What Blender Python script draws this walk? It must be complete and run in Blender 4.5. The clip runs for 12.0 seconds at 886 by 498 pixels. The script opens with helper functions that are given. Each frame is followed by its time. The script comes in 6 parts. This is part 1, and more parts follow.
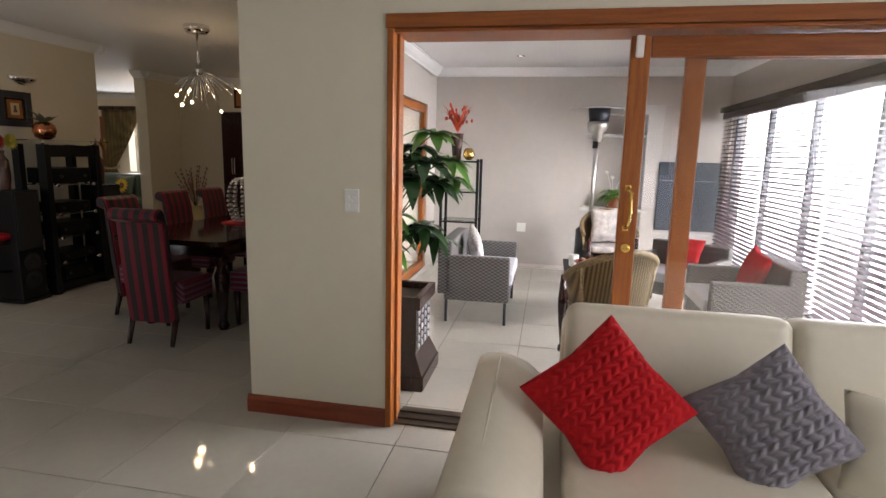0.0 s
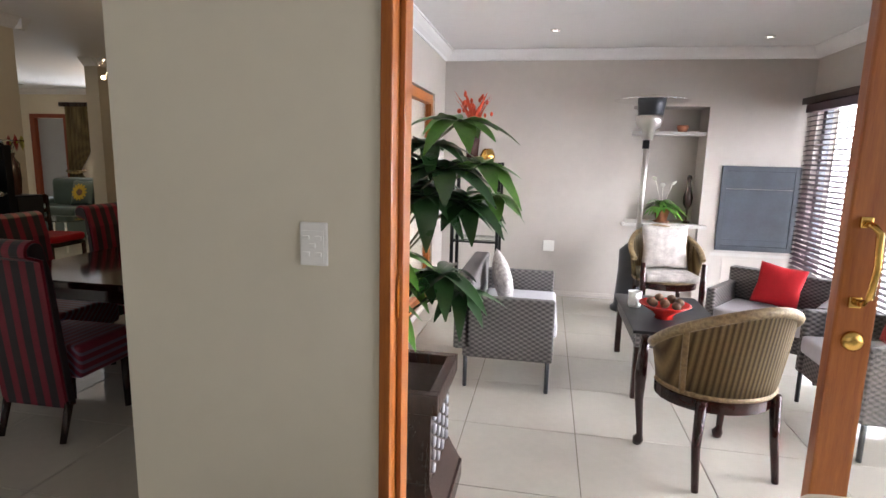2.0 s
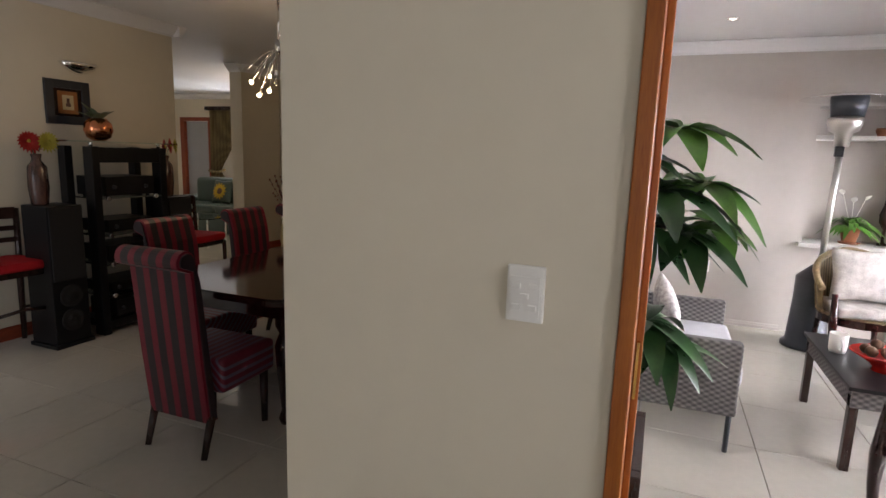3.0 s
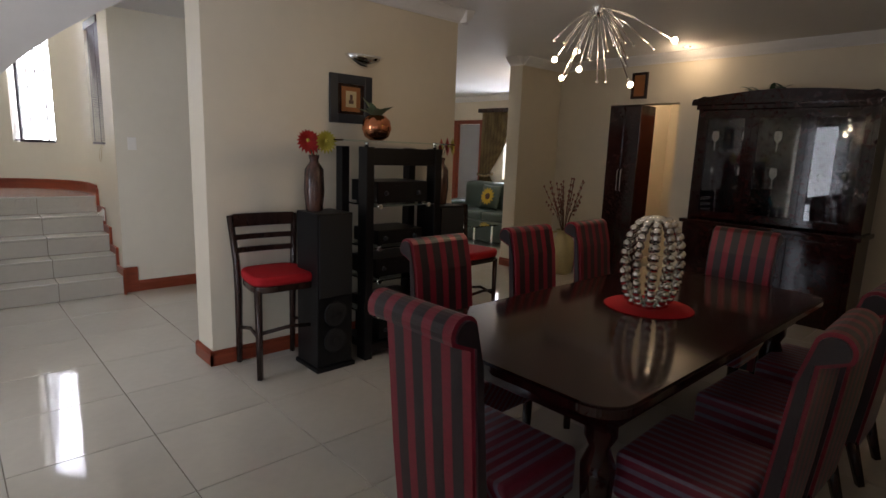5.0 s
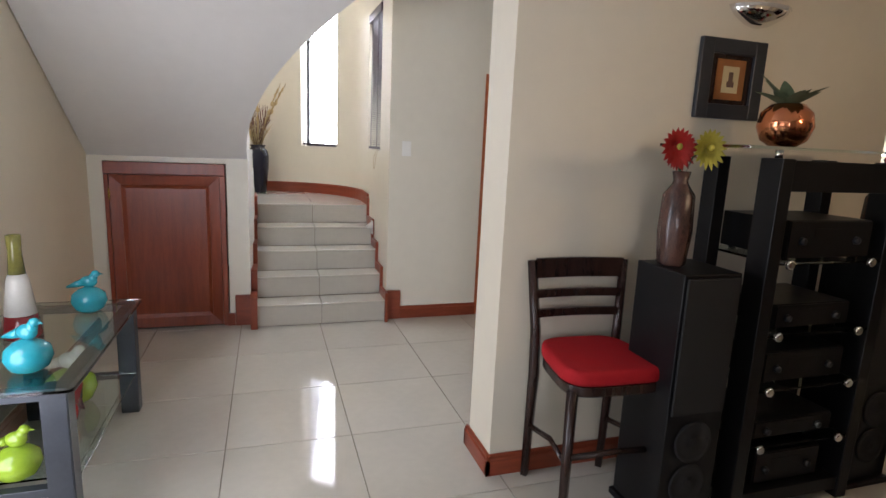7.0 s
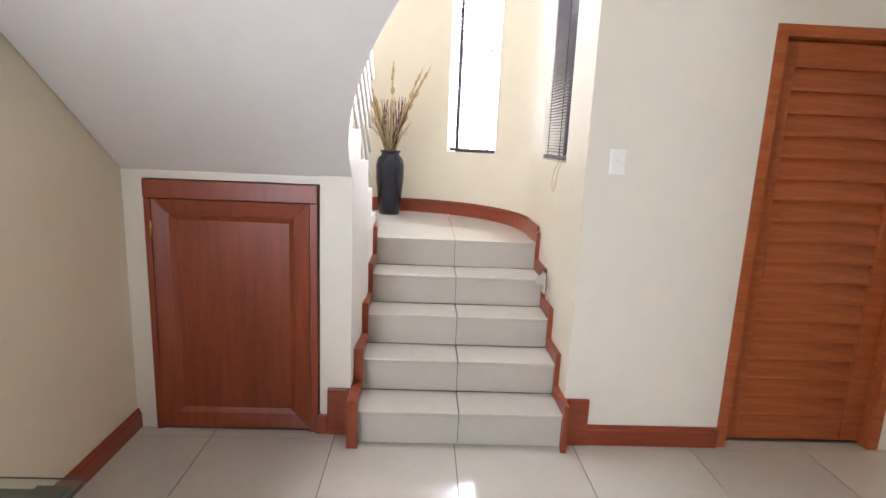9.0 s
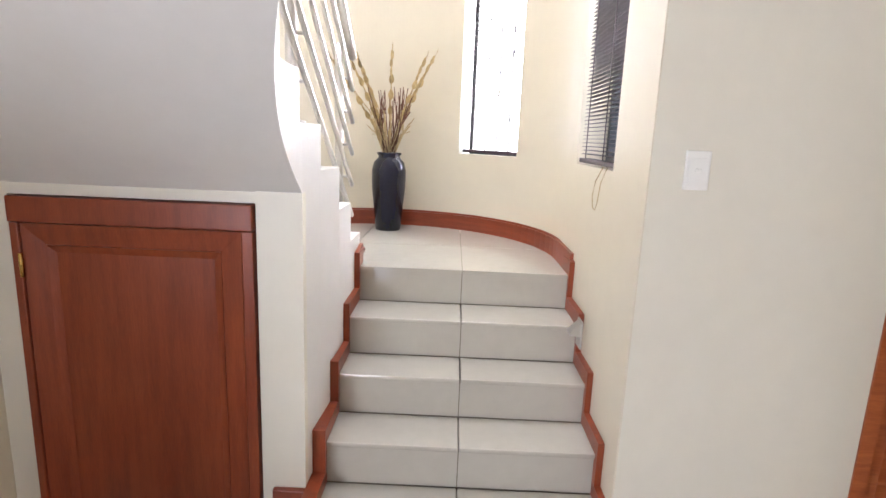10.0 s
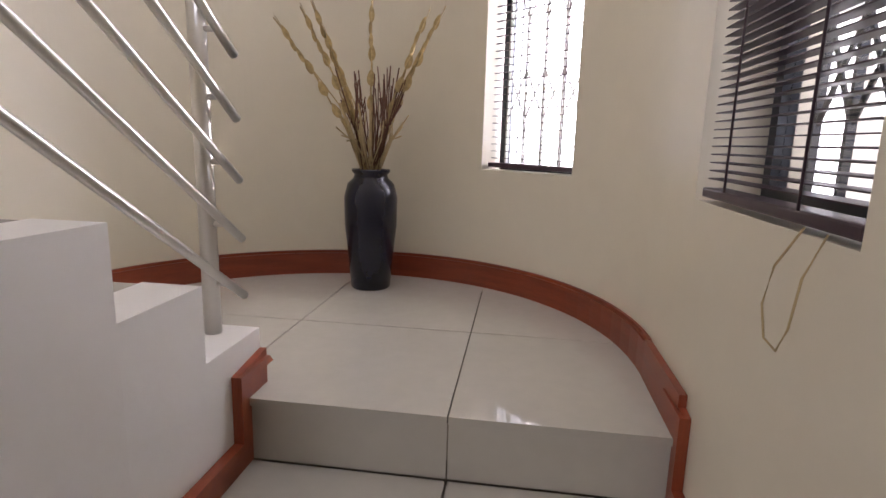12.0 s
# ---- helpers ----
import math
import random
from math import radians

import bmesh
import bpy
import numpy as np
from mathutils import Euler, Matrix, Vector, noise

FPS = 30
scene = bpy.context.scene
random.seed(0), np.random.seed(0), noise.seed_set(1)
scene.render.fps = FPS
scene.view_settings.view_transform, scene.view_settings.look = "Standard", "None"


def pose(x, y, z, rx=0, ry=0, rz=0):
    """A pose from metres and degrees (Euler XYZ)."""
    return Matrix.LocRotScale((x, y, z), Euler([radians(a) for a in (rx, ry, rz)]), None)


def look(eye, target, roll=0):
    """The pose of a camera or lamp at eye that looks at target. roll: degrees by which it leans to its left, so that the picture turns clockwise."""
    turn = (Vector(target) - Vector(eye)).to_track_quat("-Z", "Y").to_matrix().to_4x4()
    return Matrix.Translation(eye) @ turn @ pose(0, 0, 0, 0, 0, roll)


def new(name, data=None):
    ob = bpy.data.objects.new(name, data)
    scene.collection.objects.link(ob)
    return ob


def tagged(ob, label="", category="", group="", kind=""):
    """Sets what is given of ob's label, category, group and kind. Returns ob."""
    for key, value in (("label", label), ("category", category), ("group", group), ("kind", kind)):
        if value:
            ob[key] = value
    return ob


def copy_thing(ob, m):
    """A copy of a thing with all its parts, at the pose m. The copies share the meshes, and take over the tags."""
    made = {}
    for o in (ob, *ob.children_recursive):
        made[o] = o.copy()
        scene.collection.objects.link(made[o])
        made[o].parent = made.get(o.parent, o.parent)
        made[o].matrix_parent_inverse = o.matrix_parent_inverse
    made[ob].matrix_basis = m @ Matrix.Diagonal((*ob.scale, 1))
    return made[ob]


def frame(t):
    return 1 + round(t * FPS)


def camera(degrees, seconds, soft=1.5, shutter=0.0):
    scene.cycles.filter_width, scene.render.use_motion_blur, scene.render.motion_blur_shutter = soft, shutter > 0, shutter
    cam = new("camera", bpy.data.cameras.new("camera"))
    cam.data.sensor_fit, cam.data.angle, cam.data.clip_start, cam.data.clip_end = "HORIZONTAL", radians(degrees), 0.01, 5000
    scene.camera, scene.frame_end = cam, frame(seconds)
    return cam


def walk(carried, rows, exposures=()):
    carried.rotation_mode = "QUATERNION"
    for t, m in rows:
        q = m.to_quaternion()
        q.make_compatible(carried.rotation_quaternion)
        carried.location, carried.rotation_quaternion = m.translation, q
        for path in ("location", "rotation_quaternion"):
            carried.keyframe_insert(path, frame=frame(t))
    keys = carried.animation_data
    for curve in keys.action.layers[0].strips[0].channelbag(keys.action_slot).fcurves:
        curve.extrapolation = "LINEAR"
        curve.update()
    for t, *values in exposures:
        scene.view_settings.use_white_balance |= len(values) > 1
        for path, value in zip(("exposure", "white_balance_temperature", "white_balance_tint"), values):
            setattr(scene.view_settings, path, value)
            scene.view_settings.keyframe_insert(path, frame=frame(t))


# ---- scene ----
cam = camera(77.7, 12.0)
PATH = [
    (0, (0.2, -0.224, 1.469), (-0.165, 1.712, 1.129), 1.4),
    (0.5, (0.138, 0.143, 1.449), (-0.204, 2.086, 1.12), 1.2),
    (0.8, (0.108, 0.361, 1.461), (-0.229, 2.303, 1.125), 1.4),
    (1, (0.071, 0.532, 1.44), (-0.262, 2.477, 1.111), 1.3),
    (1.5, (-0.051, 0.826, 1.466), (-0.382, 2.77, 1.132), 1.3),
    (2, (-0.18, 1.088, 1.463), (-0.54, 3.027, 1.131), 1.4),
    (2.5, (-0.342, 1.256, 1.482), (-0.845, 3.162, 1.147), 1.6),
    (3, (-0.548, 1.382, 1.497), (-1.27, 3.216, 1.158), 1.9),
    (3.5, (-0.75, 1.508, 1.487), (-1.686, 3.243, 1.154), 2.4),
    (5.3, (-1.688, 2.26, 1.467), (-3.212, 3.504, 1.108), 2.1),
    (5.5, (-1.822, 2.28, 1.47), (-3.393, 3.463, 1.109), 2.2),
    (6.5, (-2.552, 2.41, 1.468), (-4.341, 3.225, 1.099), 2.4),
    (7.5, (-3.426, 2.558, 1.467), (-5.346, 2.97, 1.088), 2.6),
    (9.3, (-5.083, 2.724, 1.489), (-7.043, 2.77, 1.096), 2.5),
    (9.5, (-5.243, 2.755, 1.486), (-7.203, 2.785, 1.093), 2.5),
    (10.5, (-6.087, 2.9, 1.486), (-8.046, 2.813, 1.091), 2.1),
    (11.2, (-6.616, 2.982, 1.479), (-8.572, 2.823, 1.094), 2.1),
    (12, (-7.063, 3.037, 1.501), (-9.008, 2.77, 1.118), 1.6),
]
EXPOSURES = [(0.0, -0.35, 6650, 15), (2.0, -0.2, 6450, 15), (3.5, -0.28, 6600, 18), (5.5, 0.15, 6100, 16), (6.5, 0.5, 6100, 16), (7.5, 0.8, 6100, 17), (9.5, 1.4, 6050, 18), (10.5, 1.1, 6050, 18), (11.5, 0.2, 6250, 22), (12.0, -0.12, 6400, 24)]
walk(cam, [(t, look(eye, target, roll)) for t, eye, target, roll in PATH], EXPOSURES)

# ---- world and light ----
world = bpy.data.worlds.new("sky")
scene.world = world
world.use_nodes = True
wn = world.node_tree.nodes
sky = wn.new("ShaderNodeTexSky")
sky.sky_type, sky.sun_disc = "NISHITA", False
sky.sun_elevation, sky.sun_rotation = radians(50), radians(60)
sky.air_density, sky.dust_density = 1.0, 4.0
world.node_tree.links.new(sky.outputs[0], wn["Background"].inputs[0])
wn["Background"].inputs[1].default_value = 0.12
sun = new("sun", bpy.data.lights.new("sun", "SUN"))
sun.data.energy, sun.data.angle, sun.data.color = 1.0, radians(12), (1.0, 0.96, 0.9)
sun.matrix_world = look((8, 5, 12), (0, 0, 0))


def area_light(name, eye, target, w, h, watts, colour=(0.93, 0.96, 1.0)):
    """An area lamp: sky light at an opening, or an added fill."""
    ob = new(name, bpy.data.lights.new(name, "AREA"))
    ob.data.shape, ob.data.size, ob.data.size_y = "RECTANGLE", w, h
    ob.data.energy, ob.data.color = watts, colour
    ob.matrix_world = look(eye, target)
    return ob


def bulb_light(name, place, watts, radius=0.03, colour=(1.0, 0.72, 0.42)):
    ob = new(name, bpy.data.lights.new(name, "POINT"))
    ob.data.energy, ob.data.color, ob.data.shadow_soft_size = watts, colour, radius
    ob.location = place
    return ob


area_light("patio_daylight", (2.42, 4.95, 1.10), (-1, 4.95, 1.10), 3.8, 1.85, 540)
area_light("stair_daylight", (-9.62, 3.265, 2.2), (-8.4, 2.24, 1.9), 0.5, 1.6, 42)
area_light("side_stair_daylight", (-8.07, 3.62, 2.0), (-8.07, 2.4, 1.6), 0.5, 1.1, 6)
# added fill lamp high in the stairwell; no opening stands there
area_light("stairwell_fill", (-8.3, 2.5, 4.9), (-8.2, 2.45, 0.0), 1.6, 1.4, 34)
area_light("lounge_daylight", (0.4, -3.9, 1.5), (0.2, 2, 1.2), 3.0, 1.6, 15)
# added fill that brightens the sofa from an unseen side
area_light("lounge_side_fill", (3.19, 0.2, 1.45), (0.6, 1.0, 0.6), 2.2, 1.5, 27)
# added fill for hall and stair walls, kept out of view
area_light("hall_fill", (-4.55, 1.2, 1.15), (-6.6, 3.2, 1.1), 0.85, 2.0, 21)
area_light("den_daylight", (-8.6, 10.9, 1.5), (-7.5, 7, 1.0), 1.0, 1.2, 45)

# ---- materials ----


def mat(name, colour, rough=0.5, metal=0.0, vary=0.12, scale=6.0, bump=0.0, bump_scale=120.0, spec=0.5, stretch=(1, 1, 1), dark=None, coat=0.0, per_piece=0.0, rough_vary=0.1):
    """A surface with slow stains, fine grain and a fine relief."""
    m = bpy.data.materials.new(name)
    m.use_nodes = True
    n, l = m.node_tree.nodes, m.node_tree.links
    b = n["Principled BSDF"]
    b.inputs["Roughness"].default_value = rough
    b.inputs["Metallic"].default_value = metal
    b.inputs["Specular IOR Level"].default_value = spec
    b.inputs["Coat Weight"].default_value = coat
    b.inputs["Coat Roughness"].default_value = 0.12
    co = n.new("ShaderNodeTexCoord")
    mp = n.new("ShaderNodeMapping")
    mp.inputs["Scale"].default_value = stretch
    l.new(co.outputs["Object"], mp.inputs[0])
    big = n.new("ShaderNodeTexNoise")
    big.inputs["Scale"].default_value, big.inputs["Detail"].default_value = scale, 6
    l.new(mp.outputs[0], big.inputs["Vector"])
    fine = n.new("ShaderNodeTexNoise")
    fine.inputs["Scale"].default_value, fine.inputs["Detail"].default_value = scale * 9, 4
    l.new(mp.outputs[0], fine.inputs["Vector"])
    mix = n.new("ShaderNodeMath")
    mix.operation = "MULTIPLY_ADD"
    mix.inputs[1].default_value = 0.35
    l.new(fine.outputs[0], mix.inputs[0])
    half = n.new("ShaderNodeMath")
    half.operation = "MULTIPLY"
    half.inputs[1].default_value = 0.65
    l.new(big.outputs[0], half.inputs[0])
    l.new(half.outputs[0], mix.inputs[2])
    ramp = n.new("ShaderNodeValToRGB")
    d = dark or tuple(c * (1 - vary) for c in colour)
    e = ramp.color_ramp.elements
    e[0].position, e[0].color = 0.36, (*d, 1)
    e[1].position, e[1].color = 0.64, (*colour, 1)
    l.new(mix.outputs[0], ramp.inputs[0])
    out = ramp.outputs[0]
    if per_piece:
        info = n.new("ShaderNodeObjectInfo")
        mr = n.new("ShaderNodeMapRange")
        mr.inputs["To Min"].default_value, mr.inputs["To Max"].default_value = 1 - per_piece, 1 + per_piece * 0.3
        l.new(info.outputs["Random"], mr.inputs[0])
        hsv = n.new("ShaderNodeHueSaturation")
        l.new(mr.outputs[0], hsv.inputs["Value"])
        l.new(out, hsv.inputs["Color"])
        out = hsv.outputs[0]
    l.new(out, b.inputs["Base Color"])
    if rough_vary:
        rr = n.new("ShaderNodeMapRange")
        rr.inputs["To Min"].default_value, rr.inputs["To Max"].default_value = rough * (1 - rough_vary), min(1, rough * (1 + rough_vary))
        l.new(big.outputs[0], rr.inputs[0])
        l.new(rr.outputs[0], b.inputs["Roughness"])
    if bump:
        bn = n.new("ShaderNodeTexNoise")
        bn.inputs["Scale"].default_value, bn.inputs["Detail"].default_value = bump_scale, 3
        l.new(mp.outputs[0], bn.inputs["Vector"])
        bp = n.new("ShaderNodeBump")
        bp.inputs["Strength"].default_value, bp.inputs["Distance"].default_value = bump, 0.004
        l.new(bn.outputs[0], bp.inputs["Height"])
        l.new(bp.outputs[0], b.inputs["Normal"])
    return m


def waves(name, c1, c2, axis, pitch, rough=0.6, sharp=0.04, bump=0.0, share=0.5, spec=0.4, sheen=0.0):
    """Stripes or ribs across one axis."""
    m = mat(name, c1, rough, vary=0.1, scale=20, spec=spec)
    n, l = m.node_tree.nodes, m.node_tree.links
    b = n["Principled BSDF"]
    b.inputs["Sheen Weight"].default_value = sheen
    co = n.new("ShaderNodeTexCoord")
    sep = n.new("ShaderNodeSeparateXYZ")
    l.new(co.outputs["Object"], sep.inputs[0])
    mul = n.new("ShaderNodeMath")
    mul.operation, mul.inputs[1].default_value = "DIVIDE", pitch
    if axis == "S":
        both = n.new("ShaderNodeMath")
        l.new(sep.outputs[0], both.inputs[0])
        l.new(sep.outputs[2], both.inputs[1])
        l.new(both.outputs[0], mul.inputs[0])
    else:
        l.new(sep.outputs["XYZ".index(axis)], mul.inputs[0])
    fr = n.new("ShaderNodeMath")
    fr.operation, fr.inputs[1].default_value = "PINGPONG", 0.5
    l.new(mul.outputs[0], fr.inputs[0])
    rp = n.new("ShaderNodeValToRGB")
    e = rp.color_ramp.elements
    e[0].position, e[0].color = max(0, share * 0.5 - sharp), (*c1, 1)
    e[1].position, e[1].color = share * 0.5 + sharp, (*c2, 1)
    l.new(fr.outputs[0], rp.inputs[0])
    grain = n.new("ShaderNodeTexNoise")
    grain.inputs["Scale"].default_value = 90
    l.new(co.outputs["Object"], grain.inputs["Vector"])
    mr = n.new("ShaderNodeMapRange")
    mr.inputs["To Min"].default_value, mr.inputs["To Max"].default_value = 0.75, 1.2
    l.new(grain.outputs[0], mr.inputs[0])
    hsv = n.new("ShaderNodeHueSaturation")
    l.new(mr.outputs[0], hsv.inputs["Value"])
    l.new(rp.outputs[0], hsv.inputs["Color"])
    l.new(hsv.outputs[0], b.inputs["Base Color"])
    if bump:
        bp = n.new("ShaderNodeBump")
        bp.inputs["Strength"].default_value, bp.inputs["Distance"].default_value = bump, 0.004
        l.new(fr.outputs[0], bp.inputs["Height"])
        l.new(bp.outputs[0], b.inputs["Normal"])
    return m


def glow(name, colour, strength):
    m = bpy.data.materials.new(name)
    m.use_nodes = True
    b = m.node_tree.nodes["Principled BSDF"]
    b.inputs["Base Color"].default_value = (*colour, 1)
    b.inputs["Emission Color"].default_value = (*colour, 1)
    b.inputs["Emission Strength"].default_value = strength
    return m


def glass_mat(name, colour=(1, 1, 1), rough=0.0, ior=1.45):
    m = bpy.data.materials.new(name)
    m.use_nodes = True
    b = m.node_tree.nodes["Principled BSDF"]
    b.inputs["Base Color"].default_value = (*colour, 1)
    b.inputs["Transmission Weight"].default_value = 1
    b.inputs["Roughness"].default_value = rough
    b.inputs["IOR"].default_value = ior
    return m


def weave(name, c1, c2, pitch=0.018):
    """Basketwork: flat strands over and under."""
    m = mat(name, c1, 0.55, vary=0.2, scale=30, spec=0.35)
    n, l = m.node_tree.nodes, m.node_tree.links
    b = n["Principled BSDF"]
    co = n.new("ShaderNodeTexCoord")
    w = []
    for ax, ph in (("Z", 1.0), ("D", 1.7)):
        sep = n.new("ShaderNodeSeparateXYZ")
        l.new(co.outputs["Object"], sep.inputs[0])
        mu = n.new("ShaderNodeMath")
        mu.operation = "MULTIPLY"
        mu.inputs[1].default_value = 2 * math.pi / (pitch * ph)
        if ax == "Z":
            l.new(sep.outputs[2], mu.inputs[0])
        else:
            ad = n.new("ShaderNodeMath")
            l.new(sep.outputs[0], ad.inputs[0])
            l.new(sep.outputs[1], ad.inputs[1])
            l.new(ad.outputs[0], mu.inputs[0])
        si = n.new("ShaderNodeMath")
        si.operation = "SINE"
        l.new(mu.outputs[0], si.inputs[0])
        w.append(si)
    pr = n.new("ShaderNodeMath")
    pr.operation = "MULTIPLY"
    l.new(w[0].outputs[0], pr.inputs[0])
    l.new(w[1].outputs[0], pr.inputs[1])
    rp = n.new("ShaderNodeMapRange")
    rp.inputs["From Min"].default_value, rp.inputs["From Max"].default_value = -0.8, 0.8
    l.new(pr.outputs[0], rp.inputs[0])
    mx = n.new("ShaderNodeMix")
    mx.data_type = "RGBA"
    l.new(rp.outputs[0], mx.inputs[0])
    mx.inputs[6].default_value, mx.inputs[7].default_value = (*c2, 1), (*c1, 1)
    l.new(mx.outputs[2], b.inputs["Base Color"])
    bp = n.new("ShaderNodeBump")
    bp.inputs["Strength"].default_value, bp.inputs["Distance"].default_value = 0.7, 0.004
    l.new(rp.outputs[0], bp.inputs["Height"])
    l.new(bp.outputs[0], b.inputs["Normal"])
    return m


CREAM = mat("cream_wall_paint", (0.74, 0.68, 0.55), 0.42, vary=0.05, scale=1.2, bump=0.08, bump_scale=60)
WHITEWALL = mat("off_white_plaster", (0.78, 0.76, 0.73), 0.5, vary=0.05, scale=1.5, bump=0.12, bump_scale=50)
HALLCREAM = mat("pale_cream_wall_paint", (0.79, 0.755, 0.65), 0.42, vary=0.05, scale=1.3, bump=0.1, bump_scale=55)
TAUPE = mat("taupe_wall_paint", (0.50, 0.46, 0.42), 0.45, vary=0.07, scale=1.5, bump=0.08, bump_scale=60)
CEIL = mat("ceiling_paint", (0.78, 0.78, 0.78), 0.7, vary=0.04, scale=1.0)
TILE = mat("porcelain_tile", (0.56, 0.53, 0.46), 0.055, vary=0.08, scale=2.2, spec=0.55, per_piece=0.05, rough_vary=0.35)
GROUT = mat("grout", (0.22, 0.19, 0.15), 0.85, vary=0.2, scale=8)
REDWOOD = mat("red_brown_wood", (0.29, 0.060, 0.021), 0.34, dark=(0.20, 0.037, 0.014), scale=3, stretch=(10, 10, 1), spec=0.5, bump=0.05)
REDWOOD_H = mat("red_brown_wood_along", (0.28, 0.055, 0.022), 0.32, dark=(0.19, 0.035, 0.014), scale=2, stretch=(2, 2, 20), spec=0.5, bump=0.05)
TEAK = mat("orange_brown_wood", (0.40, 0.125, 0.018), 0.35, dark=(0.27, 0.07, 0.010), scale=4, stretch=(14, 14, 1), spec=0.5, bump=0.06)
TEAK_H = mat("orange_brown_wood_across", (0.33, 0.095, 0.014), 0.35, dark=(0.22, 0.055, 0.009), scale=4, stretch=(1, 14, 14), spec=0.5, bump=0.06)
CEDAR = mat("louvre_wood", (0.46, 0.125, 0.035), 0.35, dark=(0.32, 0.07, 0.02), scale=4, stretch=(10, 1, 14), spec=0.5, bump=0.05)
DARKWOOD = mat("dark_stained_wood", (0.035, 0.016, 0.012), 0.25, vary=0.4, scale=5, stretch=(6, 6, 1), spec=0.5)
MAHOG = mat("mahogany_polish", (0.030, 0.007, 0.006), 0.10, vary=0.4, scale=4, stretch=(6, 1, 6), spec=0.45)
BLACK = mat("black_lacquer", (0.008, 0.008, 0.009), 0.38, vary=0.3, scale=10, spec=0.3)
BLACKCLOTH = mat("black_grille_cloth", (0.015, 0.015, 0.016), 0.8, vary=0.3, scale=60, bump=0.3, bump_scale=500)
LEATHER = mat("cream_leather", (0.72, 0.66, 0.53), 0.38, vary=0.07, scale=3, bump=0.25, bump_scale=220)
REDKNIT = mat("red_knit", (0.52, 0.012, 0.016), 0.85, vary=0.25, scale=25, bump=0.5, bump_scale=180, spec=0.2)
GREYKNIT = mat("grey_knit", (0.27, 0.25, 0.28), 0.9, vary=0.2, scale=25, bump=0.5, bump_scale=180, spec=0.2)
REDSEAT = mat("red_upholstery", (0.45, 0.012, 0.018), 0.75, vary=0.15, scale=15, bump=0.2, bump_scale=300, spec=0.25)
STRIPE = waves("red_grey_striped_satin", (0.21, 0.007, 0.024), (0.022, 0.013, 0.017), "X", 0.085, 0.40, 0.03, share=0.45, spec=0.45, sheen=0.08)
STRIPE_S = waves("striped_satin_seat", (0.17, 0.007, 0.03), (0.17, 0.14, 0.20), "S", 0.045, 0.4, 0.05, share=0.6, spec=0.5, sheen=0.08)
WICKER = weave("grey_wicker", (0.17, 0.155, 0.15), (0.055, 0.05, 0.05), 0.03)
CANE = waves("cane_rib", (0.26, 0.19, 0.09), (0.08, 0.05, 0.022), "X", 0.022, 0.5, 0.2, bump=0.8)
CANE_E = mat("cane_braid", (0.30, 0.22, 0.11), 0.5, dark=(0.13, 0.085, 0.04), scale=60, bump=0.6, bump_scale=160)
CUSHION = mat("grey_seat_cushion", (0.52, 0.51, 0.54), 0.85, vary=0.08, scale=15, bump=0.15, bump_scale=300)
FLORAL = mat("silver_floral_fabric", (0.66, 0.62, 0.58), 0.6, dark=(0.36, 0.32, 0.30), scale=14, bump=0.15)
PATTERN = mat("patterned_fabric", (0.7, 0.67, 0.64), 0.7, dark=(0.3, 0.27, 0.27), scale=40)
STEEL = mat("brushed_steel", (0.62, 0.60, 0.57), 0.3, 1.0, vary=0.03, scale=4, rough_vary=0.05)
CHROME = mat("chrome", (0.85, 0.84, 0.82), 0.06, 1.0, vary=0.03, scale=5, rough_vary=0)
BRASS = mat("brass", (0.75, 0.48, 0.14), 0.22, 1.0, vary=0.15, scale=20)
COPPER = mat("polished_copper", (0.72, 0.27, 0.13), 0.1, 1.0, vary=0.1, scale=8)
SILVER = mat("hammered_silver", (0.8, 0.77, 0.72), 0.12, 1.0, vary=0.25, scale=40, bump=0.8, bump_scale=60)
NAVYGLAZE = mat("dark_blue_glaze", (0.010, 0.011, 0.026), 0.2, vary=0.12, scale=6, spec=0.5, rough_vary=0.03)
GOLDFOIL = mat("gold_foil", (0.62, 0.46, 0.22), 0.35, 0.6, vary=0.4, scale=60)
TWIG = mat("dry_twig", (0.16, 0.07, 0.04), 0.8, vary=0.3, scale=40)
STRAW = mat("straw", (0.55, 0.42, 0.22), 0.75, vary=0.25, scale=40)
WHITEPLASTIC = mat("white_plastic", (0.88, 0.87, 0.83), 0.3, vary=0.03, scale=8)
LEAF = mat("dark_leaf", (0.026, 0.075, 0.02), 0.28, dark=(0.012, 0.04, 0.014), scale=9, spec=0.55)
LEAFBRIGHT = mat("bright_leaf", (0.09, 0.22, 0.03), 0.35, dark=(0.05, 0.14, 0.02), scale=9, spec=0.5)
BARK = mat("plant_stem", (0.14, 0.13, 0.08), 0.8, vary=0.3, scale=40, bump=0.5)
ORANGE = mat("orange_bloom", (0.62, 0.07, 0.02), 0.6, vary=0.3, scale=30)
TERRACOTTA = mat("terracotta", (0.36, 0.13, 0.06), 0.75, vary=0.2, scale=10, bump=0.2)
SOIL = mat("soil", (0.06, 0.04, 0.03), 0.95, vary=0.4, scale=40, bump=0.8)
BLINDWOOD = mat("dark_blind_slat", (0.055, 0.030, 0.040), 0.4, vary=0.2, scale=15)
IRON = mat("cast_iron_front", (0.045, 0.055, 0.07), 0.5, dark=(0.025, 0.03, 0.04), scale=5, metal=0.2)
DARKTILE = mat("slate_ledge", (0.55, 0.53, 0.50), 0.5, vary=0.1, scale=8)
TEALGLAZE = mat("turquoise_glaze", (0.03, 0.33, 0.40), 0.12, vary=0.2, scale=6, spec=0.6)
LIMEGLASS = mat("lime_glass", (0.28, 0.42, 0.03), 0.08, vary=0.2, scale=6, spec=0.6)
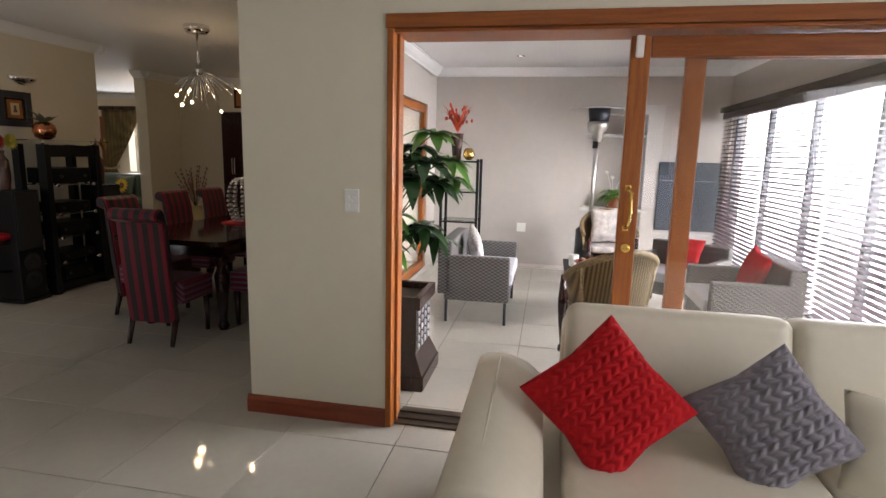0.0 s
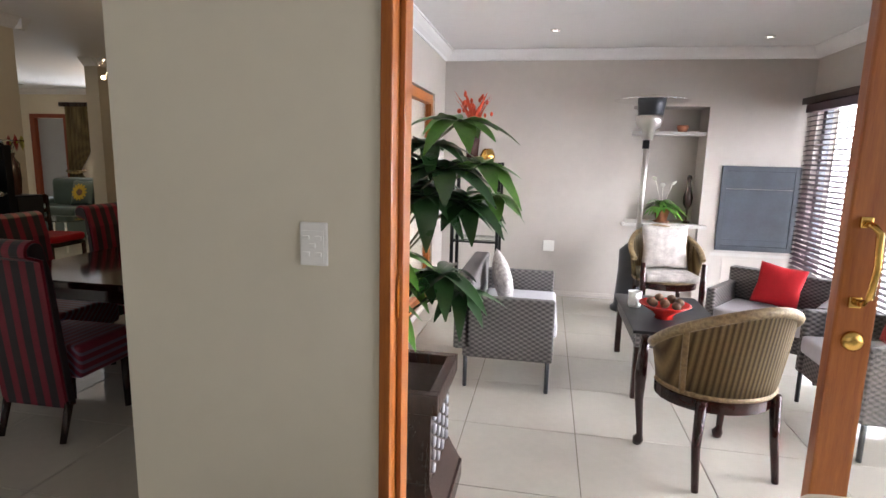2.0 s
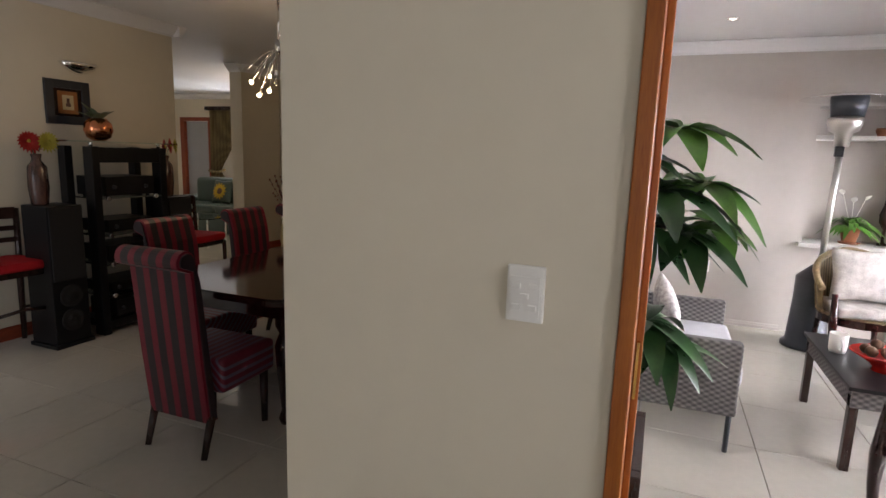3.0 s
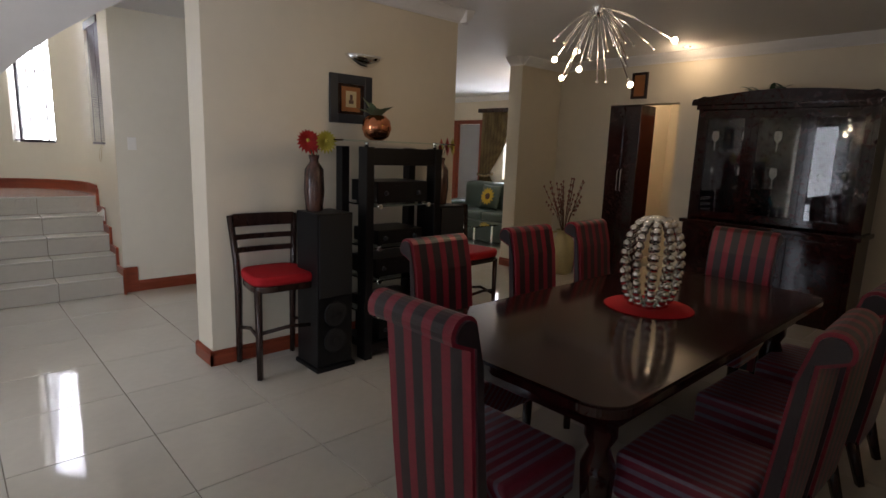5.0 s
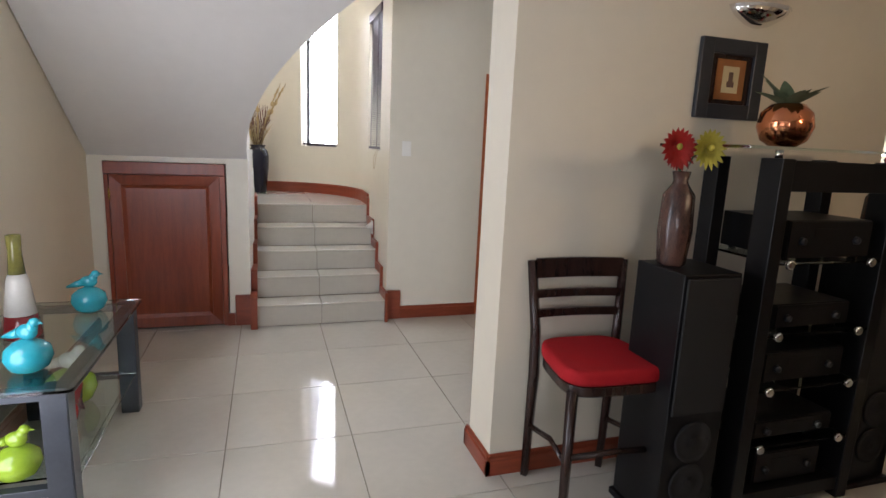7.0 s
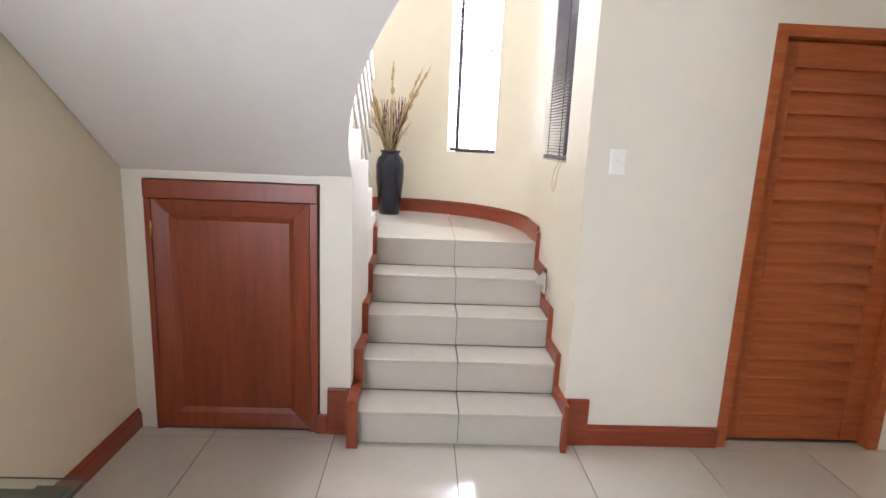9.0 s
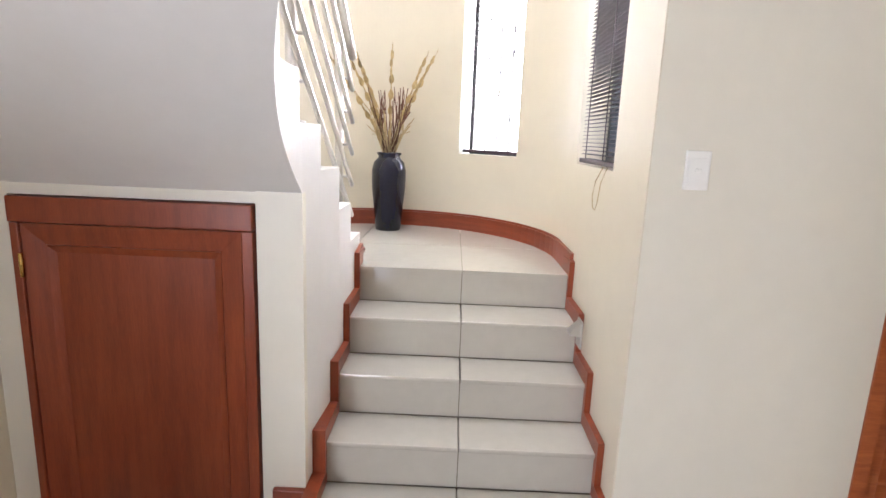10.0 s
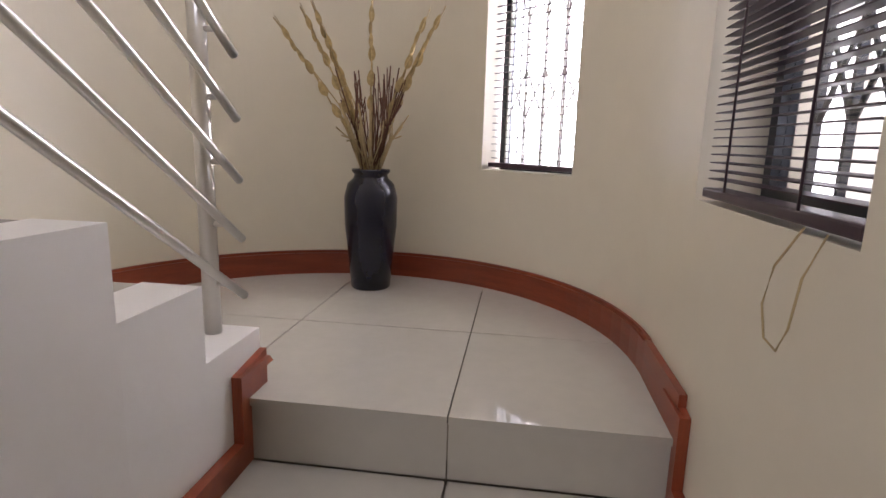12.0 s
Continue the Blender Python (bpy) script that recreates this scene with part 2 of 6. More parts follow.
OLIVEGLASS = mat("olive_glass", (0.22, 0.20, 0.05), 0.08, vary=0.3, scale=8, spec=0.6)
MAROON = mat("maroon_glass", (0.16, 0.012, 0.015), 0.1, vary=0.2, scale=8, spec=0.6)
CLEARCER = mat("milky_glass", (0.62, 0.60, 0.55), 0.12, vary=0.1, scale=8, spec=0.6)
GREENLEATHER = mat("green_leather", (0.055, 0.085, 0.07), 0.4, vary=0.2, scale=5, bump=0.2)
CURTAIN = waves("olive_curtain", (0.14, 0.10, 0.045), (0.24, 0.18, 0.08), "X", 0.09, 0.7, 0.2)
YELLOWCER = mat("pale_yellow_ceramic", (0.62, 0.52, 0.26), 0.4, vary=0.15, scale=6)
GREYDOOR = mat("grey_door_paint", (0.36, 0.37, 0.39), 0.5, vary=0.08, scale=4)
GREYMETAL = mat("charcoal_metal", (0.045, 0.05, 0.06), 0.35, vary=0.2, scale=8, metal=0.4)
BROWNGLAZE = mat("brown_glaze", (0.12, 0.06, 0.045), 0.25, dark=(0.035, 0.022, 0.022), scale=7, stretch=(4, 4, 1))
GOLDMAT = mat("picture_mount_gold", (0.36, 0.13, 0.03), 0.5, vary=0.2, scale=15)
PAPER = mat("picture_paper", (0.62, 0.52, 0.30), 0.8, vary=0.1, scale=20)
WHITEPETAL = mat("white_petal", (0.8, 0.78, 0.7), 0.6, vary=0.08, scale=20)
REDPETAL = mat("red_petal", (0.5, 0.02, 0.02), 0.6, vary=0.25, scale=30)
LIMEPETAL = mat("lime_petal", (0.55, 0.50, 0.07), 0.6, vary=0.25, scale=30)
REDGLAZE = mat("red_glaze", (0.5, 0.02, 0.015), 0.15, vary=0.1, scale=8, spec=0.6)
CONE = mat("pine_cone", (0.14, 0.07, 0.035), 0.8, vary=0.4, scale=40)
TRACK = mat("bronze_track", (0.13, 0.10, 0.075), 0.4, metal=0.5, vary=0.2, scale=10)
PAVING = mat("outside_paving", (0.55, 0.53, 0.5), 0.8, vary=0.15, scale=2)
OUTWALL = mat("outside_brown_wall", (0.16, 0.09, 0.06), 0.8, dark=(0.09, 0.05, 0.04), scale=5)
GLASS = glass_mat("clear_glass")
GREENGLASS = glass_mat("green_edge_glass", (0.80, 0.92, 0.88))
LIT = glow("warm_bulb", (1.0, 0.80, 0.5), 14)
LITCOOL = glow("downlight_bulb", (1.0, 0.93, 0.8), 7)
# emission that stands in for overexposed daylight outside
OUTGLOW = glow("outdoor_glow", (0.93, 0.96, 1.0), 4.5)

# ---- mesh helpers ----


def box(x0, y0, z0, x1, y1, z1, bev=0.0, seg=2):
    bm = bmesh.new()
    bmesh.ops.create_cube(bm, size=1, matrix=Matrix.Translation(((x0 + x1) / 2, (y0 + y1) / 2, (z0 + z1) / 2)) @ Matrix.Diagonal((abs(x1 - x0), abs(y1 - y0), abs(z1 - z0), 1)))
    if bev:
        bmesh.ops.bevel(bm, geom=bm.edges[:], offset=bev, segments=seg, affect="EDGES", profile=0.6)
    return bm


def boxes(*rows):
    return join(*[box(*r) for r in rows])


def join(*bms):
    out = bmesh.new()
    for b in bms:
        me = bpy.data.meshes.new("tmp")
        b.to_mesh(me)
        out.from_mesh(me)
        bpy.data.meshes.remove(me)
        b.free()
    return out


def moved(bm, m):
    bm.transform(m)
    return bm


def prism(poly, axis, a, b, bev=0.0):
    """A flat outline pushed along an axis from a to b. Outline in (y,z), (x,z) or (x,y)."""
    bm = bmesh.new()

    def at(p, c):
        return {"x": (c, p[0], p[1]), "y": (p[0], c, p[1]), "z": (p[0], p[1], c)}[axis]
    lo = [bm.verts.new(at(p, a)) for p in poly]
    hi = [bm.verts.new(at(p, b)) for p in poly]
    bm.faces.new(lo)
    bm.faces.new(hi)
    for i in range(len(poly)):
        j = (i + 1) % len(poly)
        bm.faces.new((lo[i], lo[j], hi[j], hi[i]))
    bmesh.ops.recalc_face_normals(bm, faces=bm.faces[:])
    if bev:
        bmesh.ops.bevel(bm, geom=bm.edges[:], offset=bev, segments=2, affect="EDGES")
    return bm


def lathe(profile, seg=24, place=(0, 0, 0)):
    """A profile of (radius, height) turned about z."""
    bm = bmesh.new()
    rings = []
    for r, z in profile:
        rings.append([bm.verts.new((place[0] + r * math.cos(2 * math.pi * i / seg), place[1] + r * math.sin(2 * math.pi * i / seg), place[2] + z)) for i in range(seg)])
    for a, b in zip(rings, rings[1:]):
        for i in range(seg):
            bm.faces.new((a[i], a[(i + 1) % seg], b[(i + 1) % seg], b[i]))
    bm.faces.new(rings[0][::-1])
    bm.faces.new(rings[-1])
    for f in bm.faces:
        f.smooth = len(f.verts) == 4
    return bm


def tube(points, radius, seg=8, radii=None):
    """A round bar along points."""
    bm = bmesh.new()
    pts = [Vector(p) for p in points]
    rings = []
    for i, p in enumerate(pts):
        d = (pts[min(i + 1, len(pts) - 1)] - pts[max(i - 1, 0)]).normalized()
        u = d.cross(Vector((0, 0, 1)) if abs(d.z) < 0.95 else Vector((1, 0, 0))).normalized()
        v = d.cross(u)
        r = radii[i] if radii else radius
        rings.append([bm.verts.new(p + r * (math.cos(2 * math.pi * k / seg) * u + math.sin(2 * math.pi * k / seg) * v)) for k in range(seg)])
    for a, b in zip(rings, rings[1:]):
        for k in range(seg):
            f = bm.faces.new((a[k], a[(k + 1) % seg], b[(k + 1) % seg], b[k]))
            f.smooth = True
    bm.faces.new(rings[0][::-1])
    bm.faces.new(rings[-1])
    bmesh.ops.recalc_face_normals(bm, faces=bm.faces[:])
    return bm


def ball(r, place=(0, 0, 0), squash=(1, 1, 1), seg=16):
    bm = bmesh.new()
    bmesh.ops.create_uvsphere(bm, u_segments=seg, v_segments=max(6, seg // 2), radius=r, matrix=Matrix.Translation(place) @ Matrix.Diagonal((*squash, 1)))
    for f in bm.faces:
        f.smooth = True
    return bm


def pillow(w, h, t, corner=0.9, ribs=0):
    """A stuffed cushion, upright in xz, thick along y, with its corners drawn out. ribs: raised cable rows."""
    n = 104 if ribs else 18
    bm = bmesh.new()
    sides = []
    for s in (-1, 1):
        g = []
        for i in range(n + 1):
            row = []
            for j in range(n + 1):
                u, v = 2 * i / n - 1, 2 * j / n - 1
                fat = ((1 - abs(u) ** 2.6) * (1 - abs(v) ** 2.6)) ** 0.55
                pinch = 1 - 0.10 * (1 - abs(u * v)) * max(abs(u), abs(v)) ** 3
                y = s * t / 2 * fat
                if ribs:
                    col = (u + 1) * ribs * 0.5
                    side = abs((col % 1) - 0.5)
                    y += s * 0.013 * fat ** 0.5 * min(1, side * 9) * min(1, (0.5 - side) * 12 + 0.15) * abs(math.sin(math.pi * (v * ribs * 0.62 - side * 1.3)))
                row.append(bm.verts.new((u * w / 2 * pinch, y, v * h / 2 * pinch)))
            g.append(row)
        sides.append(g)
        for i in range(n):
            for j in range(n):
                f = bm.faces.new((g[i][j], g[i + 1][j], g[i + 1][j + 1], g[i][j + 1]))
                f.smooth = True
    bmesh.ops.remove_doubles(bm, verts=bm.verts[:], dist=0.0006)
    bmesh.ops.recalc_face_normals(bm, faces=bm.faces[:])
    return bm


def soft(x0, y0, z0, x1, y1, z1, r=0.05):
    """A padded block with well rounded edges."""
    bm = box(x0, y0, z0, x1, y1, z1, r, 4)
    for f in bm.faces:
        f.smooth = True
    return bm


def part(name, bm, material, parent=None, label="", shade=False):
    me = bpy.data.meshes.new(name)
    if shade:
        for f in bm.faces:
            f.smooth = True
    bm.to_mesh(me)
    bm.free()
    me.materials.append(material)
    ob = new(name, me)
    ob.parent = parent
    if label:
        ob["label"] = label
    return ob


def thing(name, m, label, category, group="", kind=""):
    ob = new(name)
    ob.empty_display_size = 0.1
    ob.matrix_basis = m
    return tagged(ob, label, category, group, kind)


def solid(name, bm, material, label="", category="", group="", kind="structure"):
    return tagged(part(name, bm, material), label, category, group, kind)

# ---- structure ----
H = 2.62          # ceiling of the living rooms
HP = 2.56         # ceiling of the sun room
RISE = 0.172
NOSE = [-7.31, -7.545, -7.775, -8.0, -8.26]
LAND = 5 * RISE
CX, CY, CR = -8.6, 2.41, 1.015   # centre and radius of the round stair wall


def soffit(x):
    return 1.27 + 0.72 * (x + 7.45)


def stair_edge(x):
    return 2.35 + 0.42 * max(0.0, x + 7.35) ** 2


floor = solid("floor", box(-12.5, -4.2, -0.12, 3.2, 11.6, -0.006), GROUT, "cream porcelain tile floor with dark thin joints", "floor")
lawn = solid("ground", box(-60, -60, -0.3, 60, 60, -0.2), PAVING, "pale paved ground outside the house", "ground")

# wall between lounge and sun room, with the sliding door's opening
solid("wall_north", boxes((-1.395, 2.47, 0, -0.60, 2.72, H), (-0.60, 2.47, 2.105, 2.55, 2.72, H), (2.55, 2.47, 0, 3.2, 2.72, H)), CREAM, "cream painted wall beside the sliding door", "wall")
solid("wall_sunroom_west", boxes((-1.41, 2.72, 0, -1.31, 4.3, H), (-1.41, 4.3, 2.06, -1.31, 6.55, H), (-1.41, 6.55, 0, -1.31, 7.07, H), (-1.41, 4.3, 0, -1.31, 6.55, 0.04)), TAUPE, "taupe painted wall of the sun room", "wall")
# added panel: keeps the patio lamp from leaking into the dining room
solid("wall_light_stop", box(-1.50, 4.2, 0, -1.415, 6.65, H), CREAM, "cream panel added behind the wooden glass door to stop light", "wall")
solid("wall_sunroom_lining", box(-0.6, 2.722, 2.105, 2.28, 2.735, HP), TAUPE, "taupe painted wall over the sliding door", "wall")
# back wall with the niche and the braai opening
solid("wall_sunroom_north", boxes((-1.41, 7.07, 0, 0.64, 7.45, H), (0.64, 7.07, 2.01, 1.36, 7.45, H), (1.36, 7.07, 0, 2.28, 7.45, H), (0.64, 7.40, 0, 1.36, 7.45, 2.01), (0.64, 7.12, 0.0, 1.36, 7.40, 0.80)), TAUPE, "taupe painted back wall with a tall niche", "wall")
solid("niche_ledge", box(0.60, 6.98, 0.80, 1.42, 7.395, 0.835, 0.006), DARKTILE, "pale stone ledge in the wall niche", "ledge")
solid("niche_shelf", box(0.645, 7.09, 1.73, 1.355, 7.395, 1.765, 0.004), DARKTILE, "pale shelf high in the wall niche", "ledge")
# sun room's window wall
solid("wall_sunroom_east", boxes((2.28, 2.72, 2.05, 2.45, 7.45, H), (2.28, 2.72, 0, 2.45, 3.0, 2.05), (2.28, 6.95, 0, 2.45, 7.45, 2.05), (2.28, 3.0, 0, 2.45, 6.95, 0.05)), TAUPE, "taupe painted wall round the wide glass doors", "wall")
solid("ceiling_sunroom", box(-1.31, 2.735, HP, 2.28, 7.07, HP + 0.05), CEIL, "white ceiling of the sun room", "ceiling")


def cornice(x0, y0, x1, y1, nx, ny, z):
    """A moulded cornice along a wall; (nx, ny) points into the room."""
    prof = [(0.0, 0.0), (0.0, -0.10), (0.015, -0.10), (0.02, -0.085), (0.05, -0.06), (0.075, -0.03), (0.085, -0.012), (0.10, -0.012), (0.10, 0.0)]
    bm = bmesh.new()
    ends = []
    for x, y in ((x0, y0), (x1, y1)):
        ends.append([bm.verts.new((x + nx * p, y + ny * p, z + h)) for p, h in prof])
    for i in range(len(prof)):
        j = (i + 1) % len(prof)
        bm.faces.new((ends[0][i], ends[0][j], ends[1][j], ends[1][i]))
    bm.faces.new(ends[0])
    bm.faces.new(ends[1])
    bmesh.ops.recalc_face_normals(bm, faces=bm.faces[:])
    return bm


CORN = mat("cornice_paint", (0.82, 0.82, 0.82), 0.6, vary=0.03, scale=3)
solid("trim_cornice_sunroom", join(cornice(-1.31, 7.068, 2.28, 7.068, 0, -1, HP - 0.001), cornice(-1.308, 2.74, -1.308, 7.07, 1, 0, HP - 0.001), cornice(2.278, 2.74, 2.278, 7.07, -1, 0, HP - 0.001)), CORN, "white moulded cornice of the sun room", "cornice")

# column wall with the picture
solid("wall_media", box(-5.32, 3.43, 0, -5.06, 5.55, H), CREAM, "cream free-standing wall with a picture", "wall")
solid("trim_cornice_media", join(cornice(-5.058, 3.43, -5.058, 5.65, 1, 0, H - 0.001), cornice(-5.32, 5.552, -4.96, 5.552, 0, 1, H - 0.001)), CORN, "white moulded cornice over the media wall", "cornice")
# dining room's back wall
YB = 8.4
solid("wall_dining_north", boxes((-6.25, YB, 0, -5.28, YB + 0.2, H), (-5.28, YB, 2.08, -4.42, YB + 0.2, H), (-4.42, YB, 0, -1.31, YB + 0.2, H), (-6.25, 7.6, 0, -6.05, YB, H)), CREAM, "cream dining room wall with a doorway", "wall")
solid("wall_dining_east", box(-1.41, 7.45, 0, -1.31, YB, H), CREAM, "cream wall at the end of the dining room", "wall")
solid("trim_cornice_dining", join(cornice(-6.05, YB - 0.002, -1.41, YB - 0.002, 0, -1, H - 0.001), cornice(-6.048, 7.6, -6.048, YB, 1, 0, H - 0.001), cornice(-6.25, 7.598, -6.05, 7.598, 0, -1, H - 0.001)), CORN, "white moulded cornice of the dining room", "cornice")
# passage behind the doorway
solid("wall_passage", boxes((-5.5, 10.2, 0, -3.9, 10.3, H), (-4.02, YB + 0.2, 0, -3.92, 10.2, H), (-5.5, YB + 0.2, 0, -5.4, 10.2, H)), CREAM, "cream passage wall behind the dining room", "wall")
# den behind
solid("wall_den_north", boxes((-12.5, 11.0, 0, -10.75, 11.2, H), (-10.75, 11.0, 2.05, -9.95, 11.2, H), (-9.95, 11.0, 0, -9.3, 11.2, H), (-9.3, 11.0, 0, -8.1, 11.2, 0.9), (-9.3, 11.0, 2.1, -8.1, 11.2, H), (-8.1, 11.0, 0, -5.5, 11.2, H)), CREAM, "cream far wall of the den with a window", "wall")
solid("wall_den_west", box(-12.5, 5.9, 0, -12.3, 11.0, H), CREAM, "cream wall of the den", "wall")
solid("wall_den_back", box(-10.75, 12.2, 0, -9.2, 12.3, H), CREAM, "cream wall behind the far doorway", "wall")
solid("trim_cornice_den", cornice(-12.3, 10.998, -5.5, 10.998, 0, -1, H - 0.001), CORN, "white cornice of the den", "cornice")

# hall: low wall beside the side table, lounge shell
# doorway gap is made up, out of view, to hold the hall fill
solid("wall_hall_south", boxes((-7.62, 1.09, 0, -5.0, 1.29, H), (-5.0, 1.09, 2.2, -4.1, 1.29, H), (-4.1, 1.09, 0, -3.9, 1.29, H)), CREAM, "cream hall wall behind the glass side table", "wall")
solid("wall_lounge_west", box(-4.1, -4.2, 0, -3.9, 1.09, H), CREAM, "cream lounge wall", "wall")
solid("wall_lounge_south", boxes((-4.1, -4.2, 0, -1.3, -4.0, H), (-1.3, -4.2, 0, 2.1, -4.0, 0.6), (-1.3, -4.2, 2.3, 2.1, -4.0, H), (2.1, -4.2, 0, 3.2, -4.0, H)), CREAM, "cream lounge wall with a wide window", "wall")
# gap in this wall is made up for the side fill lamp
solid("wall_lounge_east", boxes((3.2, -4.2, 0, 3.4, -1.0, H), (3.2, -1.0, 0, 3.4, 1.4, 0.6), (3.2, -1.0, 2.3, 3.4, 1.4, H), (3.2, 1.4, 0, 3.4, 2.72, H)), CREAM, "cream lounge wall", "wall")
# wall right of the stair and the louvre door's wall
solid("wall_hall_west", boxes((-7.56, 3.43, 0, -7.36, 4.22, 5.2), (-7.56, 4.22, 2.05, -7.36, 5.08, H), (-7.56, 5.08, 0, -7.36, 6.1, H), (-12.5, 5.9, 0, -7.56, 6.1, H)), HALLCREAM, "pale cream hall wall beside the stair", "wall")
solid("wall_store", boxes((-8.6, 4.12, 0, -7.56, 4.20, H), (-8.6, 5.10, 0, -7.56, 5.18, H), (-8.68, 4.12, 0, -8.6, 5.18, H)), CREAM, "store room wall behind the louvre door", "wall")


def arc_wall(a0, a1, z0, z1, r0=CR, r1=CR + 0.2, n=24):
    bm = bmesh.new()
    cols = []
    for i in range(n + 1):
        a = radians(a0 + (a1 - a0) * i / n)
        c, s = math.cos(a), math.sin(a)
        cols.append([bm.verts.new((CX + r * c, CY + r * s, z)) for r, z in ((r0, z0), (r1, z0), (r1, z1), (r0, z1))])
    for p, q in zip(cols, cols[1:]):
        for k in range(4):
            bm.faces.new((p[k], p[(k + 1) % 4], q[(k + 1) % 4], q[k]))
    bm.faces.new(cols[0])
    bm.faces.new(cols[-1][::-1])
    bmesh.ops.recalc_face_normals(bm, faces=bm.faces[:])
    return bm


W1A, W1B, W1Z0, W1Z1 = 126.5, 153.5, 1.385, 2.92
W2X0, W2X1, W2Z0, W2Z1 = -8.36, -7.74, 1.39, 2.62
ZT = 5.2
stair_wall = solid("wall_stair", join(
    arc_wall(90, W1A, 0, ZT, n=30), arc_wall(W1A, W1B, 0, W1Z0, n=20), arc_wall(W1A, W1B, W1Z1, ZT, n=20), arc_wall(W1B, 270, 0, ZT, n=80),
    boxes((-8.6, 3.425, 0, W2X0, 3.66, ZT), (W2X0, 3.425, 0, W2X1, 3.66, W2Z0), (W2X0, 3.425, W2Z1, W2X1, 3.66, ZT), (W2X1, 3.425, 0, -7.362, 3.66, ZT),
          (-8.6, 1.20, 0, -7.62, 1.40, ZT), (-7.62, 1.09, H, -5.5, 1.29, ZT))), CREAM, "cream rounded stairwell wall with two narrow windows", "wall")
solid("wall_stair_upper", boxes((-5.7, 1.29, H + 0.05, -5.5, 3.44, ZT), (-7.36, 3.44, H + 0.05, -5.5, 3.64, ZT)), CREAM, "cream upper wall of the stairwell", "wall")
solid("ceiling_stair", box(-9.9, 1.0, ZT, -5.4, 3.8, ZT + 0.1), CEIL, "white ceiling high over the stair", "ceiling")
# ceilings
solid("ceiling", boxes((-5.58, -4.2, H, 3.4, 2.47, H + 0.05), (-5.58, 2.47, H, -1.31, YB + 0.2, H + 0.05), (-12.5, 3.44, H, -5.58, 12.3, H + 0.05), (-7.62, 1.09, H, -5.58, 1.29, H + 0.05), (-5.58, YB + 0.2, H, -3.9, 10.3, H + 0.05)), CEIL, "white painted ceiling", "ceiling")

# stair: lower flight
stair = thing("staircase", pose(0, 0, 0), "cream tiled staircase turning round a half landing", "staircase", kind="structure")
core = bmesh.new()
prof = [(NOSE[0] - 0.02, 0)]
for i, x in enumerate(NOSE):
    prof.append((x - 0.02, RISE * (i + 1) - 0.022))
    if i < 4:
        prof.append((NOSE[i + 1] - 0.02, RISE * (i + 1) - 0.022))
prof += [(-8.6, LAND - 0.022), (-8.6, 0)]
part("stair_core", prism(prof, "y", 2.382, 3.424), GROUT, stair)
YM = 2.895
for i, x in enumerate(NOSE):
    z = RISE * (i + 1)
    for y0, y1 in ((2.388, YM - 0.002), (YM + 0.002, 3.422)):
        part("riser_tile", box(x - 0.02, y0, z - RISE + 0.002, x - 0.010, y1, z - 0.022), TILE, stair)
        if i < 4:
            part("tread_tile", box(NOSE[i + 1] - 0.008, y0, z - 0.02, x, y1, z, 0.006), TILE, stair)
# landing: tiles cut to the round wall


def landing_piece(x0, x1, y0, y1):
    pts = []
    n = 16

    def inside(x, y):
        return x >= CX or (x - CX) ** 2 + (y - CY) ** 2 <= (CR - 0.002) ** 2
    poly = [(x0, y0), (x1, y0), (x1, y1), (x0, y1)]
    dense = []
    for (a, b), (c, d) in zip(poly, poly[1:] + poly[:1]):
        dense += [(a + (c - a) * k / n, b + (d - b) * k / n) for k in range(n)]
    for x, y in dense:
        if not inside(x, y):
            r = math.hypot(x - CX, y - CY)
            f = (CR - 0.002) / r
            px, py = CX + (x - CX) * f, CY + (y - CY) * f
            if px < x0 - 0.001 or px > x1 + 0.001 or py < y0 - 0.001 or py > y1 + 0.001:
                px, py = min(max(px, x0), x1), min(max(py, y0), y1)
                if not inside(px, py):
                    continue
            x, y = px, py
        if not pts or abs(pts[-1][0] - x) + abs(pts[-1][1] - y) > 0.004:
            pts.append((x, y))
    return pts


for x0, x1 in ((-8.86, NOSE[4]), (-9.6, -8.864)):
    for y0, y1 in ((1.41, 2.283), (2.287, YM - 0.002), (YM + 0.002, 3.422)):
        pp = landing_piece(x0, x1, y0, y1)
        if len(pp) > 4:
            part("landing_tile", prism(pp, "z", LAND - 0.02, LAND), TILE, stair)
part("landing_bed", join(box(-8.6, 1.41, LAND - 0.12, -8.27, 3.422, LAND - 0.021), prism([(CX + 0.995 * math.cos(radians(a)), CY + 0.995 * math.sin(radians(a))) for a in range(90, 271, 6)], "z", LAND - 0.12, LAND - 0.021)), GROUT, stair)
# upper flight: plaster body with a stepped, curving side
URX = [-8.36, -8.112, -7.86, -7.612, -7.396, -7.16, -6.93, -6.70, -6.47, -6.24, -6.01, -5.78]
URZ = [1.01, 1.186, 1.358, 1.516, 1.676, 1.845, 2.015, 2.185, 2.355, 2.525, 2.695, 2.865]


def step_top(x):
    z = LAND
    for a, b in zip(URX, URZ):
        if x >= a - 1e-6:
            z = b
    return z


